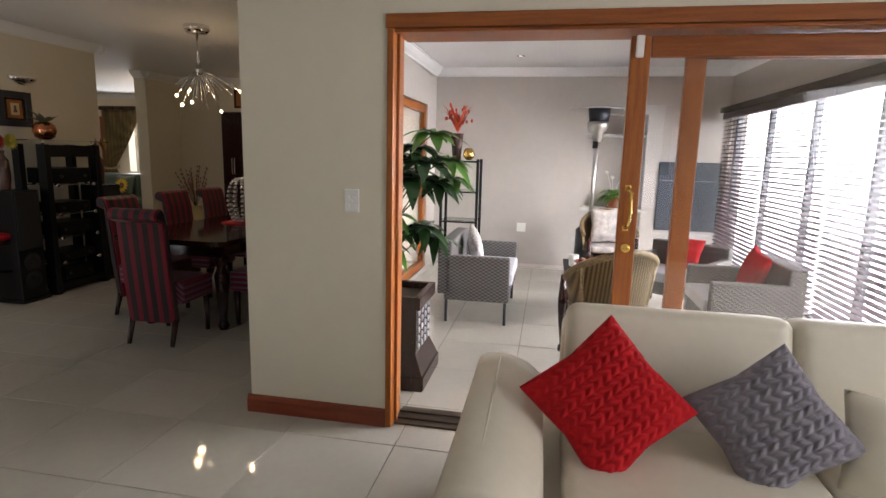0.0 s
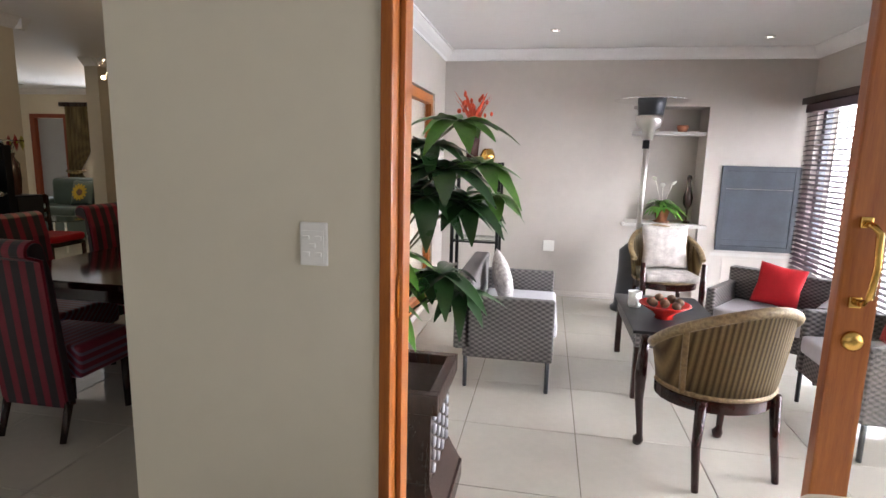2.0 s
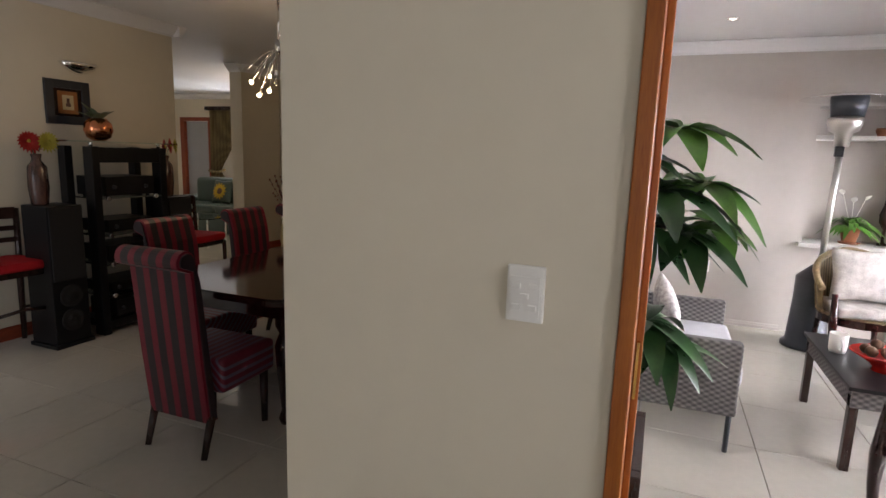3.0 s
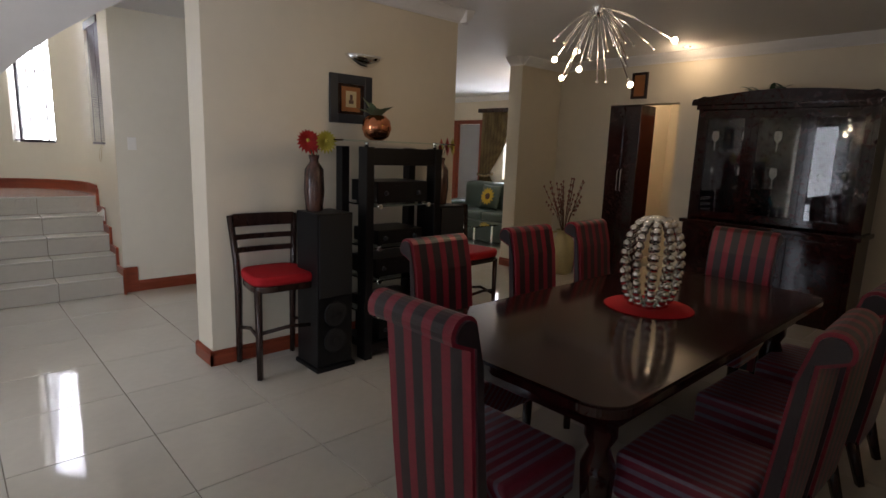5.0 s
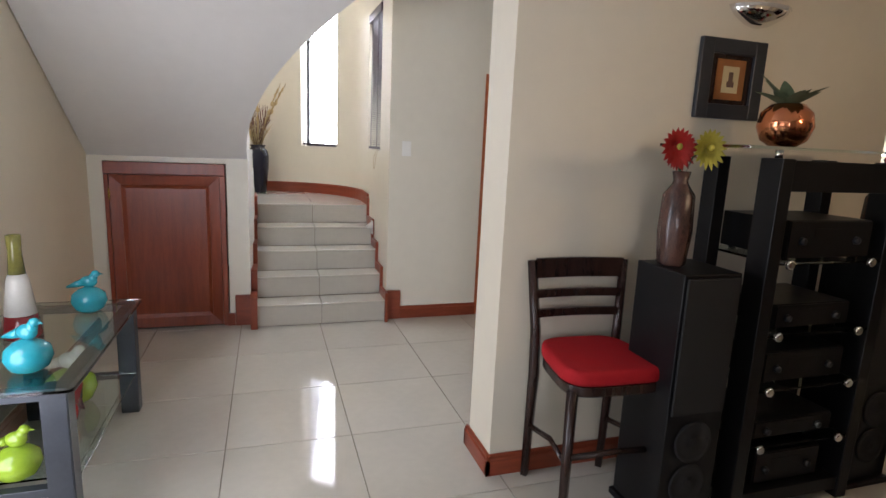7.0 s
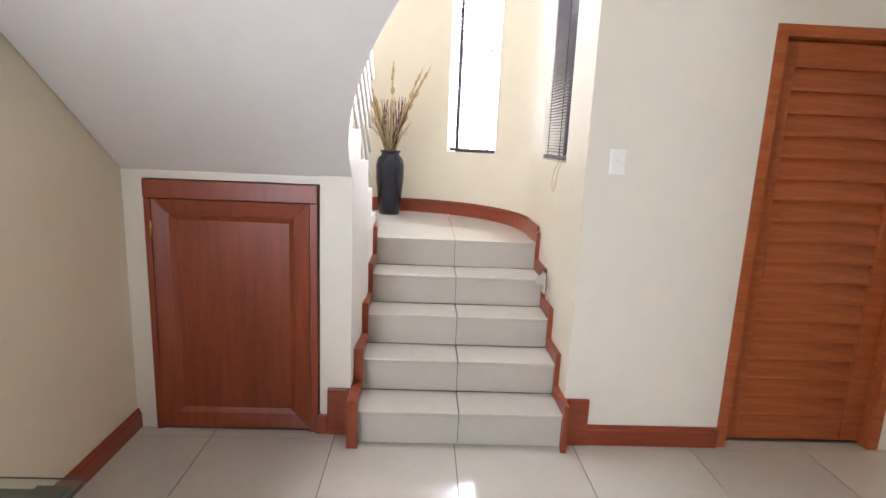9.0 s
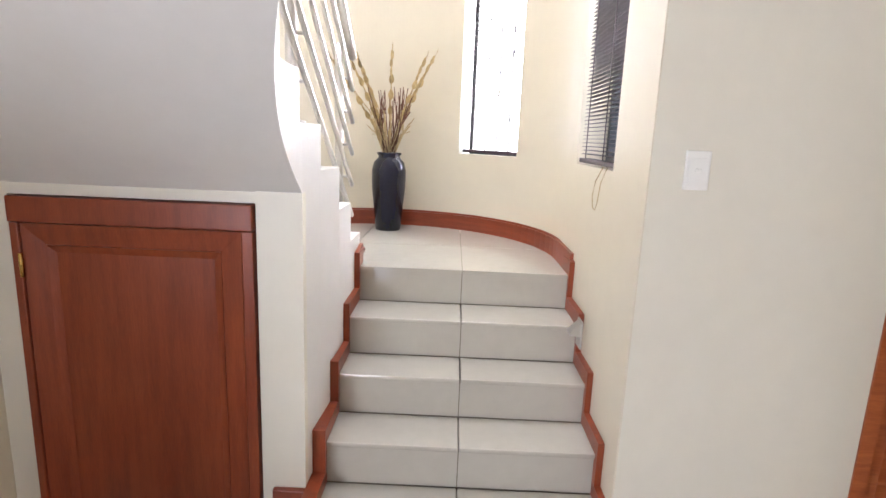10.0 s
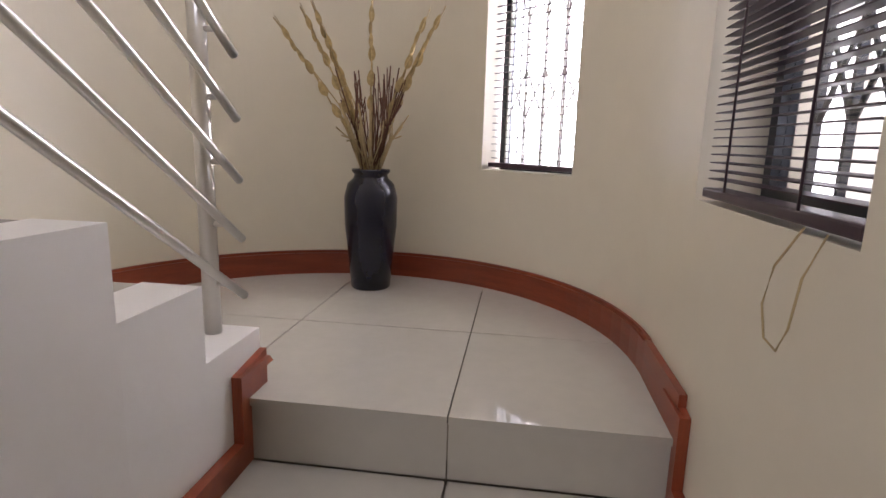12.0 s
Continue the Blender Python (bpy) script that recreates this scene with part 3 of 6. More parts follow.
def upper_flight():
    """Solid flight from the hall wall to the curved edge, cut into thin slices along x."""
    bm = bmesh.new()
    xs = sorted(set(URX + [-7.42 + 0.04 * i for i in range(44)] + [-5.64]))
    for a, b in zip(xs, xs[1:]):
        if b - a < 1e-4:
            continue
        top = step_top((a + b) / 2)
        lo0, lo1 = (0.0, 0.0) if b <= -7.419 else (soffit(a), soffit(b))
        if b <= -7.419:
            ys = (2.24, 2.24)
        else:
            ys = (1.295, 1.295)
        y0, y1 = stair_edge(a) + 0.028 * min(1, max(0, (-7.42 - a) / 0.4)), stair_edge(b) + 0.028 * min(1, max(0, (-7.42 - b) / 0.4))
        v = [bm.verts.new(p) for p in ((a, ys[0], lo0), (a, y0, lo0), (a, y0, top), (a, ys[0], top), (b, ys[1], lo1), (b, y1, lo1), (b, y1, top), (b, ys[1], top))]
        for f in ((0, 4, 5, 1), (1, 5, 6, 2), (2, 6, 7, 3), (3, 7, 4, 0), (0, 1, 2, 3), (7, 6, 5, 4)):
            bm.faces.new([v[k] for k in f])
    bmesh.ops.recalc_face_normals(bm, faces=bm.faces[:])
    return bm


part("upper_flight", upper_flight(), WHITEWALL, stair, "white plastered flight with a stepped curving side")
for a, b, z in zip(URX, URX[1:], URZ):
    if a < -7.4:
        part("upper_tread", box(a, 1.41, z - 0.025, b, 2.24, z - 0.004), TILE, stair)
        part("upper_riser", box(a, 1.41, z - 0.2, a + 0.012, 2.24, z - 0.025), TILE, stair)
# closet front under the flight
solid("wall_under_stair", boxes((-7.62, 1.29, 0, -7.42, 1.385, 1.29), (-7.62, 1.385, 1.255, -7.42, 2.2, 1.292), (-7.62, 2.2, 0, -7.41, 2.352, 1.295)), HALLCREAM, "white plastered pier and wall under the stair", "wall")
closet = thing("door_1", pose(-7.42, 1.39, 0), "low red-brown wooden closet door under the stair", "door", kind="structure")
part("door_frame", boxes((-0.05, 0, 1.165, 0.022, 0.80, 1.25, 0.004), (-0.05, 0.762, 0, 0.016, 0.80, 1.163, 0.004), (-0.05, 0, 0, 0.016, 0.028, 1.163, 0.004)), REDWOOD, closet, "wooden door frame")
part("door_panel", box(-0.04, 0.12, 0.10, -0.014, 0.675, 1.07), REDWOOD, closet, "flat recessed wooden panel")


def mould(y0, y1, z0, z1, w, d0, d1):
    """A bevelled bead round a panel: high outside, low inside."""
    bm = bmesh.new()
    o = [bm.verts.new((d0, y, z)) for y, z in ((y0, z0), (y1, z0), (y1, z1), (y0, z1))]
    i = [bm.verts.new((d1, y, z)) for y, z in ((y0 + w, z0 + w), (y1 - w, z0 + w), (y1 - w, z1 - w), (y0 + w, z1 - w))]
    b = [bm.verts.new((-0.04, v.co.y, v.co.z)) for v in o]
    for k in range(4):
        j = (k + 1) % 4
        bm.faces.new((o[k], o[j], i[j], i[k]))
        bm.faces.new((b[k], b[j], o[j], o[k]))
    bmesh.ops.recalc_face_normals(bm, faces=bm.faces[:])
    return bm


part("moulding", mould(0.031, 0.759, 0.012, 1.16, 0.072, 0.008, -0.004), REDWOOD, closet, "broad mitred moulding")
part("bead", mould(0.104, 0.686, 0.085, 1.087, 0.026, -0.002, -0.0135), REDWOOD, closet)
part("hinge", tube([(0.018, 0.03, 0.98), (0.018, 0.03, 1.06)], 0.007), BRASS, closet)

# louvre door
louvre = thing("door_2", pose(-7.44, 4.22, 0), "orange-brown wooden louvre door in the hall", "door", kind="structure")
part("door_frame", boxes((-0.06, 0, 0, 0.088, 0.05, 2.05), (-0.06, 0.81, 0, 0.088, 0.86, 2.05), (-0.06, 0.05, 2.0, 0.088, 0.81, 2.05)), CEDAR, louvre)
part("stile", box(-0.04, 0.052, 0.01, 0.012, 0.15, 1.995, 0.004), CEDAR, louvre)
part("stile", box(-0.04, 0.71, 0.01, 0.012, 0.808, 1.995, 0.004), CEDAR, louvre)
part("rail", box(-0.04, 0.152, 0.01, 0.010, 0.708, 0.14, 0.004), CEDAR, louvre)
part("rail", box(-0.04, 0.152, 1.88, 0.010, 0.708, 1.995, 0.004), CEDAR, louvre)
slat = None
for k in range(17):
    z = 0.142 + k * 0.1022
    bm = prism([(-0.03, 0.0), (0.008, 0.0), (0.008, 0.012), (-0.022, 0.106), (-0.03, 0.106)], "y", 0.152, 0.708)
    ob = part("slat", bm, CEDAR, louvre) if slat is None else new("slat", slat.data)
    slat = slat or ob
    ob.parent = louvre
    ob.location = (0, 0, z)

# skirting boards


def skirting(name, poly2, label):
    return solid(name, poly2, REDWOOD_H, label, "skirting board")


def board(x0, y0, x1, y1, nx, ny, z=0.0, h=0.10, t=0.018):
    """A skirting board with a rounded shoulder along a wall; (nx, ny) points into the room."""
    prof = [(0, 0), (t, 0), (t, h - 0.025), (t - 0.006, h - 0.018), (t - 0.007, h - 0.008), (t - 0.013, h), (0, h)]
    bm = bmesh.new()
    ends = [[bm.verts.new((x + nx * p, y + ny * p, z + q)) for p, q in prof] for x, y in ((x0, y0), (x1, y1))]
    for i in range(len(prof)):
        j = (i + 1) % len(prof)
        bm.faces.new((ends[0][i], ends[0][j], ends[1][j], ends[1][i]))
    bm.faces.new(ends[0])
    bm.faces.new(ends[1])
    bmesh.ops.recalc_face_normals(bm, faces=bm.faces[:])
    return bm


skirting("baseboard_pillar", join(board(-1.413, 2.468, -0.60, 2.468, 0, -1), board(-1.397, 2.468, -1.397, 2.72, -1, 0)), "red-brown wooden skirting board under the pillar wall")
skirting("baseboard_media", join(board(-5.058, 3.41, -5.058, 5.55, 1, 0), board(-5.34, 3.428, -5.04, 3.428, 0, -1), board(-5.322, 3.41, -5.322, 5.55, -1, 0)), "red-brown wooden skirting board round the media wall")
skirting("baseboard_hall", join(board(-7.358, 3.50, -7.358, 4.22, 1, 0, h=0.105), board(-7.42, 1.292, -5.0, 1.292, 0, 1)), "red-brown wooden skirting board in the hall")
skirting("baseboard_dining", join(board(-6.05, YB - 0.002, -5.28, YB - 0.002, 0, -1), board(-4.42, YB - 0.002, -1.41, YB - 0.002, 0, -1), board(-6.048, 7.58, -6.048, YB, 1, 0), board(-6.25, 7.598, -6.03, 7.598, 0, -1)), "red-brown wooden skirting board of the dining room")
skirting("baseboard_pier", boxes((-7.408, 2.18, 0, -7.388, 2.238, 0.10, 0.004), (-7.408, 2.24, 0, -7.384, 2.354, 0.245, 0.005), (-7.358, 3.426, 0, -7.334, 3.545, 0.245, 0.005)), "red-brown wooden skirting board at the stair pier")
WHITE_SK = solid("baseboard_sunroom", join(board(-1.31, 7.068, 0.55, 7.068, 0, -1, h=0.05), board(-1.308, 2.74, -1.308, 7.07, 1, 0, h=0.05)), TAUPE, "low taupe skirting of the sun room", "skirting board")


def stepped_skirting(y0, y1):
    d = 0.095
    lower = [(NOSE[0] - 0.03, 0.0)]
    upper = [(NOSE[0] + d - 0.01, 0.0)]
    for i, x in enumerate(NOSE):
        lower.append((x - 0.03, RISE * (i + 1)))
        upper.append((x + d - 0.045, RISE * (i + 1) + d - 0.02))
        if i < 4:
            lower.append((NOSE[i + 1] - 0.03, RISE * (i + 1)))
            upper.append((NOSE[i + 1] + d - 0.045, RISE * (i + 1) + d - 0.02))
    upper[0] = (upper[1][0], 0.0)
    lower.append((-8.36, LAND))
    upper.append((-8.36, LAND + d))
    return prism(lower + upper[::-1], "y", y0, y1)


def stepped_bead(y0, y1):
    """The raised outer edge of the stepped skirting."""
    d = 0.095
    up = []
    for i, x in enumerate(NOSE):
        up.append((x + d - 0.045, RISE * (i + 1) + d - 0.02))
        if i < 4:
            up.append((NOSE[i + 1] + d - 0.045, RISE * (i + 1) + d - 0.02))
    up = [(up[0][0], 0.0)] + up + [(-8.36, up[-1][1])]
    inner = [(x - 0.022, z - 0.022) for x, z in up]
    inner[0] = (inner[0][0], 0.0)
    return prism(up + inner[::-1], "y", y0, y1)


for ya, yb, yc in ((2.353, 2.396, 2.404), (3.424, 3.408, 3.400)):
    sk = thing("baseboard_stair", pose(0, 0, 0), "red-brown wooden skirting stepping up the stair", "skirting board", kind="structure")
    part("board", stepped_skirting(ya, yb), REDWOOD, sk)
    part("bead", stepped_bead(yb, yc), REDWOOD, sk)
solid("baseboard_landing", join(arc_wall(90, 262, LAND, LAND + 0.10, CR - 0.018, CR + 0.002, 40), arc_wall(90, 262, LAND + 0.10, LAND + 0.112, CR - 0.010, CR + 0.002, 40), box(-8.6, 3.406, LAND, -8.25, 3.424, LAND + 0.11)), REDWOOD_H, "curved red-brown wooden skirting round the landing", "skirting board")

# ---- sliding door between lounge and sun room ----
slide = thing("door_3", pose(0, 0, 0), "wide orange-brown wooden sliding door with glass panels", "sliding door", kind="structure")
part("jamb", boxes((-0.604, 2.455, 0, -0.572, 2.66, 2.105, 0.004), (-0.571, 2.52, 0, -0.556, 2.545, 2.05, 0.003)), TEAK, slide)
part("head", boxes((-0.612, 2.452, 2.06, 2.6, 2.735, 2.125, 0.004), (-0.57, 2.47, 2.042, 2.55, 2.72, 2.058, 0.004)), TEAK_H, slide)
# thin strip laid on the wall to imitate its lit edge
solid("trim_lit_edge", box(-0.618, 2.4655, 0.1, -0.606, 2.4695, 2.105), CREAM, "added cream strip for the lit plaster edge beside the sliding door", "trim")
part("floor_track", boxes((-0.565, 2.50, 0.0, 2.55, 2.70, 0.012), (-0.565, 2.545, 0.012, 2.55, 2.565, 0.022), (-0.565, 2.625, 0.012, 2.55, 2.645, 0.022)), TRACK, slide, "bronze floor track")


def leaf_door(x0, x1, y):
    part("stile", box(x0, y - 0.022, 0.02, x0 + 0.09, y + 0.022, 2.03, 0.006), TEAK, slide)
    part("stile", box(x1 - 0.09, y - 0.022, 0.02, x1, y + 0.022, 2.03, 0.006), TEAK, slide)
    part("top_rail", box(x0 + 0.092, y - 0.02, 1.935, x1 - 0.092, y + 0.02, 2.03, 0.005), TEAK_H, slide)
    part("bottom_rail", box(x0 + 0.092, y - 0.02, 0.02, x1 - 0.092, y + 0.02, 0.22, 0.005), TEAK_H, slide)
    g = part("pane", box(x0 + 0.085, y - 0.003, 0.21, x1 - 0.085, y + 0.003, 1.945), GLASS, slide)
    g.visible_shadow = False


leaf_door(0.54, 2.20, 2.59)
leaf_door(0.80, 2.55, 2.645)
part("handle", join(tube([(0.575, 2.566, 1.135), (0.577, 2.53, 1.14), (0.585, 2.52, 1.155), (0.590, 2.518, 1.23), (0.585, 2.52, 1.31), (0.577, 2.53, 1.325), (0.575, 2.566, 1.33)], 0.0085, 10), box(0.562, 2.560, 1.12, 0.59, 2.568, 1.148, 0.003), box(0.562, 2.560, 1.317, 0.59, 2.568, 1.345, 0.003)), BRASS, slide, "curved brass pull handle")
part("lock", moved(lathe([(0.026, 0), (0.026, 0.006), (0.02, 0.012), (0.006, 0.013)], 20), pose(0.585, 2.568, 1.035, 90)), BRASS, slide, "round brass lock")
part("alarm_sensor", box(0.56, 2.545, 1.93, 0.597, 2.568, 2.03, 0.008), WHITEPLASTIC, slide, "white plastic alarm sensor")
part("catch_plate", box(-0.567, 2.505, 1.02, -0.562, 2.517, 1.14), BRASS, slide)

# ---- sun room openings ----
wwin = thing("window_1", pose(-1.36, 4.3, 0), "wooden framed glass door in the sun room wall", "glass door", kind="structure")
part("window_frame", boxes((-0.04, 0, 0.04, 0.03, 0.09, 2.05, 0.004), (-0.04, 2.16, 0.04, 0.03, 2.25, 2.05, 0.004), (-0.04, 0.09, 1.96, 0.03, 2.16, 2.05, 0.004), (-0.04, 0.09, 0.04, 0.03, 2.16, 0.13, 0.004), (-0.03, 1.08, 0.13, 0.028, 1.18, 1.96, 0.004)), TEAK, wwin)
for y0, y1 in ((0.085, 1.085), (1.175, 2.165)):
    part("pane", box(-0.004, y0, 0.125, 0.004, y1, 1.965), GLASS, wwin).visible_shadow = False
ewin = thing("window_2", pose(2.36, 3.0, 0), "wide dark framed glass doors to the garden", "glass door", kind="structure")
part("window_frame", boxes((-0.03, 0, 0.05, 0.03, 0.06, 2.05), (-0.03, 3.89, 0.05, 0.03, 3.95, 2.05), (-0.03, 0.06, 1.99, 0.03, 3.89, 2.05), (-0.03, 0.06, 0.05, 0.03, 3.89, 0.11), *[(-0.028, y, 0.11, 0.028, y + 0.05, 1.99) for y in (0.95, 1.93, 2.9)]), GREYMETAL, ewin)
for y0, y1 in ((0.06, 0.95), (1.02, 1.93), (2.0, 2.9), (2.97, 3.89)):
    part("pane", box(-0.003, y0, 0.11, 0.003, y1, 1.99), GLASS, ewin).visible_shadow = False


def slat_blind(m, width, z0, z1, pitch, tilt, label, depth=0.045, cords=3):
    """A venetian blind hung along its own x, with head box, slats, bottom rail and cords."""
    bl = thing("window_blind", m, label, "blind")
    part("head_rail", box(0, -0.04, z1 - 0.02, width, 0.04, z1 + 0.05, 0.004), BLINDWOOD, bl)
    part("bottom_rail", box(0, -0.025, z0, width, 0.025, z0 + 0.02, 0.004), BLINDWOOD, bl)
    first = None
    n = int((z1 - z0 - 0.04) / pitch)
    for k in range(n):
        if first is None:
            first = part("slat", moved(box(0, -depth / 2, -0.0012, width, depth / 2, 0.0012), pose(0, 0, 0, tilt)), BLINDWOOD, bl)
            ob = first
        else:
            ob = new("slat", first.data)
            ob.parent = bl
        ob.location = (0, 0, z0 + 0.04 + k * pitch)
    for k in range(cords):
        x = width * (k + 0.5) / cords
        part("cord", tube([(x, -0.03, z0 + 0.02), (x, -0.03, z1)], 0.0025, 5), BLINDWOOD, bl)
    return bl


for y0, y1 in ((3.02, 4.30), (4.33, 5.62), (5.65, 6.96)):
    slat_blind(pose(2.215, y0, 0, 0, 0, 90), y1 - y0, 0.30, 1.97, 0.045, -22, "dark wooden slatted blind over the garden doors")
solid("trim_pelmet", box(2.15, 2.98, 2.025, 2.278, 7.0, 2.085, 0.006), DARKWOOD, "dark wooden pelmet over the blinds", "pelmet")

# stair windows
am = radians((W1A + W1B) / 2)
wm = Matrix.Translation((CX + (CR + 0.12) * math.cos(am), CY + (CR + 0.12) * math.sin(am), W1Z0)) @ pose(0, 0, 0, 0, 0, math.degrees(am) + 90)
sw = thing("window_3", wm, "narrow tall stair window with a folding security grille", "window", kind="structure")
WW, WH = 0.50, W1Z1 - W1Z0
part("window_frame", boxes((-WW / 2, -0.02, 0, -WW / 2 + 0.03, 0.02, WH), (WW / 2 - 0.03, -0.02, 0, WW / 2, 0.02, WH), (-WW / 2 + 0.03, -0.02, 0, WW / 2 - 0.03, 0.02, 0.03), (-WW / 2 + 0.03, -0.02, WH - 0.03, WW / 2 - 0.03, 0.02, WH)), GREYMETAL, sw)
part("pane", box(-WW / 2 + 0.03, -0.003, 0.03, WW / 2 - 0.03, 0.003, WH - 0.03), GLASS, sw).visible_shadow = False
# grille coloured white to imitate bars washed out by window glare
for k in range(5):
    x = -0.19 + k * 0.095
    part("grille_bar", boxes((x - 0.004, 0.035, 0.02, x + 0.004, 0.05, WH - 0.02)), WHITEPLASTIC, sw)
for k in range(4):
    for zz in (0.22, 0.62, 1.02):
        x = -0.19 + k * 0.095
        part("grille_link", join(tube([(x, 0.043, zz), (x + 0.095, 0.043, zz + 0.2)], 0.004, 5), tube([(x + 0.095, 0.043, zz), (x, 0.043, zz + 0.2)], 0.004, 5)), WHITEPLASTIC, sw)
wm_b = Matrix.Translation((CX + (CR + 0.03) * math.cos(am), CY + (CR + 0.03) * math.sin(am), W1Z0)) @ pose(0, 0, 0, 0, 0, math.degrees(am) + 90)
slat_blind(wm_b @ pose(-0.232, 0, 0), 0.464, 0.012, WH - 0.08, 0.03, 0, "slim open slatted blind in the stair window", 0.012, 2)
w2 = thing("window_4", pose(W2X0, 3.58, W2Z0), "narrow stair window behind a dark blind", "window", kind="structure")
W2W, W2H = W2X1 - W2X0, W2Z1 - W2Z0
part("window_frame", boxes((0, -0.02, 0, 0.035, 0.02, W2H), (W2W - 0.035, -0.02, 0, W2W, 0.02, W2H), (0.035, -0.02, 0, W2W - 0.035, 0.02, 0.035), (0.035, -0.02, W2H - 0.035, W2W - 0.035, 0.02, W2H)), GREYMETAL, w2)
part("pane", box(0.035, -0.003, 0.035, W2W - 0.035, 0.003, W2H - 0.035), GLASS, w2).visible_shadow = False
b2 = slat_blind(pose(W2X0 + 0.035, 3.452, W2Z0), W2W - 0.04, 0.01, W2H - 0.07, 0.017, 3, "dark slatted blind in the side stair window", 0.03, 2)
part("pull_cord", tube([(0.46, -0.03, 0.01), (0.435, -0.05, -0.05), (0.425, -0.055, -0.11), (0.445, -0.055, -0.155), (0.485, -0.055, -0.16), (0.51, -0.055, -0.12), (0.515, -0.05, -0.05), (0.52, -0.03, 0.01)], 0.0018, 5), STRAW, b2, "straw-coloured looped pull cord")
for k in range(5):
    x = 0.07 + k * 0.12
    part("grille_bar", box(x - 0.006, 0.035, 0.02, x + 0.006, 0.05, W2H - 0.02), GREYMETAL, w2, "dark security grille bar")
    for zz in (0.16, 0.56, 0.96):
        if k < 4:
            part("grille_link", join(tube([(x, 0.043, zz), (x + 0.12, 0.043, zz + 0.2)], 0.006, 5), tube([(x + 0.12, 0.043, zz), (x, 0.043, zz + 0.2)], 0.006, 5)), GREYMETAL, w2)
# outdoors seen through the windows: glowing white panels for the daylight, then garden wall
solid("backdrop_garden", box(6.0, -2, -0.2, 6.1, 14, 6), OUTGLOW, "glowing white panel for the daylight beyond the glass doors", "backdrop")
solid("backdrop_stair", box(-14.0, 1.0, -0.2, -13.9, 12, 9), OUTGLOW, "glowing white panel for the daylight beyond the stair window", "backdrop")
solid("backdrop_den", box(-10.0, 12.8, -0.2, -6.0, 12.9, 4), OUTGLOW, "glowing white panel for the daylight beyond the den window", "backdrop")
osc = thing("garden_wall", pose(-8.3, 5.28, 0), "brown slatted garden wall outside the stair window", "wall")
part("post", boxes((-1.2, 0, -0.2, -1.1, 0.1, 3.2)), OUTWALL, osc)
for k in range(7):
    part("upright", box(-1.05 + k * 0.24, 0.02, -0.2, -0.93 + k * 0.24 - 0.04 * (k % 2), 0.08, 3.0 - 0.2 * (k % 3)), TEAK if k % 2 else OUTWALL, osc)

# ---- lounge: sofa and cushions ----
sofa = thing("sofa", pose(0.0, 1.05, 0), "cream leather sofa with padded back cushions", "sofa")
part("base", soft(0.05, 0.1, 0.06, 2.25, 1.2, 0.30, 0.03), LEATHER, sofa)
part("back_frame", soft(0.29, 0.98, 0.1, 2.1, 1.19, 0.79, 0.06), LEATHER, sofa)
for k in range(2):
    x = 0.30 + k * 0.85
    part("seat_cushion", soft(x, 0.06, 0.28, x + 0.85, 0.9, 0.44, 0.05), LEATHER, sofa)
    bk = soft(x, 0.0, 0.0, x + 0.85, 0.22, 0.50, 0.07)
    part("back_cushion", moved(bk, Matrix.Translation((0, 0.83, 0.40)) @ pose(0, 0, 0, -12)), LEATHER, sofa)


def sofa_arm():
    """A swelling arm that leans out and falls towards the front."""
    bm = bmesh.new()
    rings = []
    for k in range(13):
        f = k / 12
        y = 0.02 + 0.96 * f
        top = 0.56 + 0.08 * f ** 1.5
        w = 0.31 - 0.04 * f
        ring = []
        for i in range(16):
            a = math.pi * i / 15
            ring.append(((0.085 - math.cos(a) * w / 2) - 0.05 * math.sin(a), y, top - 0.10 + 0.10 * math.sin(a)))
        ring = [(-0.03, y, 0.05)] + ring + [(0.24, y, 0.05)]
        rings.append([bm.verts.new(p) for p in ring])
    for a, b in zip(rings, rings[1:]):
        for i in range(len(a) - 1):
            bm.faces.new((a[i], a[i + 1], b[i + 1], b[i])).smooth = True
    bm.faces.new(rings[0])
    bm.faces.new(rings[-1])
    bmesh.ops.recalc_face_normals(bm, faces=bm.faces[:])
    ed = [e for e in bm.edges if len(e.link_faces) == 2 and abs(e.verts[0].co.y - 0.02) < 1e-4 and abs(e.verts[1].co.y - 0.02) < 1e-4]
    bmesh.ops.bevel(bm, geom=ed, offset=0.03, segments=3, affect="EDGES")
    return bm


part("arm", sofa_arm(), LEATHER, sofa)
part("seam", tube([(0.06, 0.02, 0.3), (0.04, 0.016, 0.54), (0.04, 0.3, 0.568), (0.04, 0.95, 0.636)], 0.004, 6), LEATHER, sofa)
part("arm", moved(sofa_arm(), Matrix.Translation((2.27, 0, 0)) @ Matrix.Diagonal((-1, 1, 1, 1))), LEATHER, sofa)
for x, y in ((0.12, 0.15), (2.15, 0.15), (0.12, 1.15), (2.15, 1.15)):
    part("foot", box(x - 0.03, y - 0.03, 0, x + 0.03, y + 0.03, 0.07), BLACK, sofa)


def scatter_cushion(m, w, h, t, material, label, ribs=0):
    ob = part("scatter_cushion", pillow(w, h, t, ribs=ribs), material)
    ob.matrix_basis = m
    return tagged(ob, label, "cushion", "scatter cushions")


scatter_cushion(pose(0.445, 1.68, 0.628, -30, 0, 6) @ pose(0, 0, 0, 0, 50), 0.44, 0.44, 0.15, REDKNIT, "red cable-knit cushion leaning on the cream sofa", 9)
scatter_cushion(pose(0.98, 1.69, 0.598, -28, 0, -12) @ pose(0, 0, 0, 0, 52), 0.40, 0.40, 0.14, GREYKNIT, "grey cable-knit cushion leaning on the cream sofa", 8)
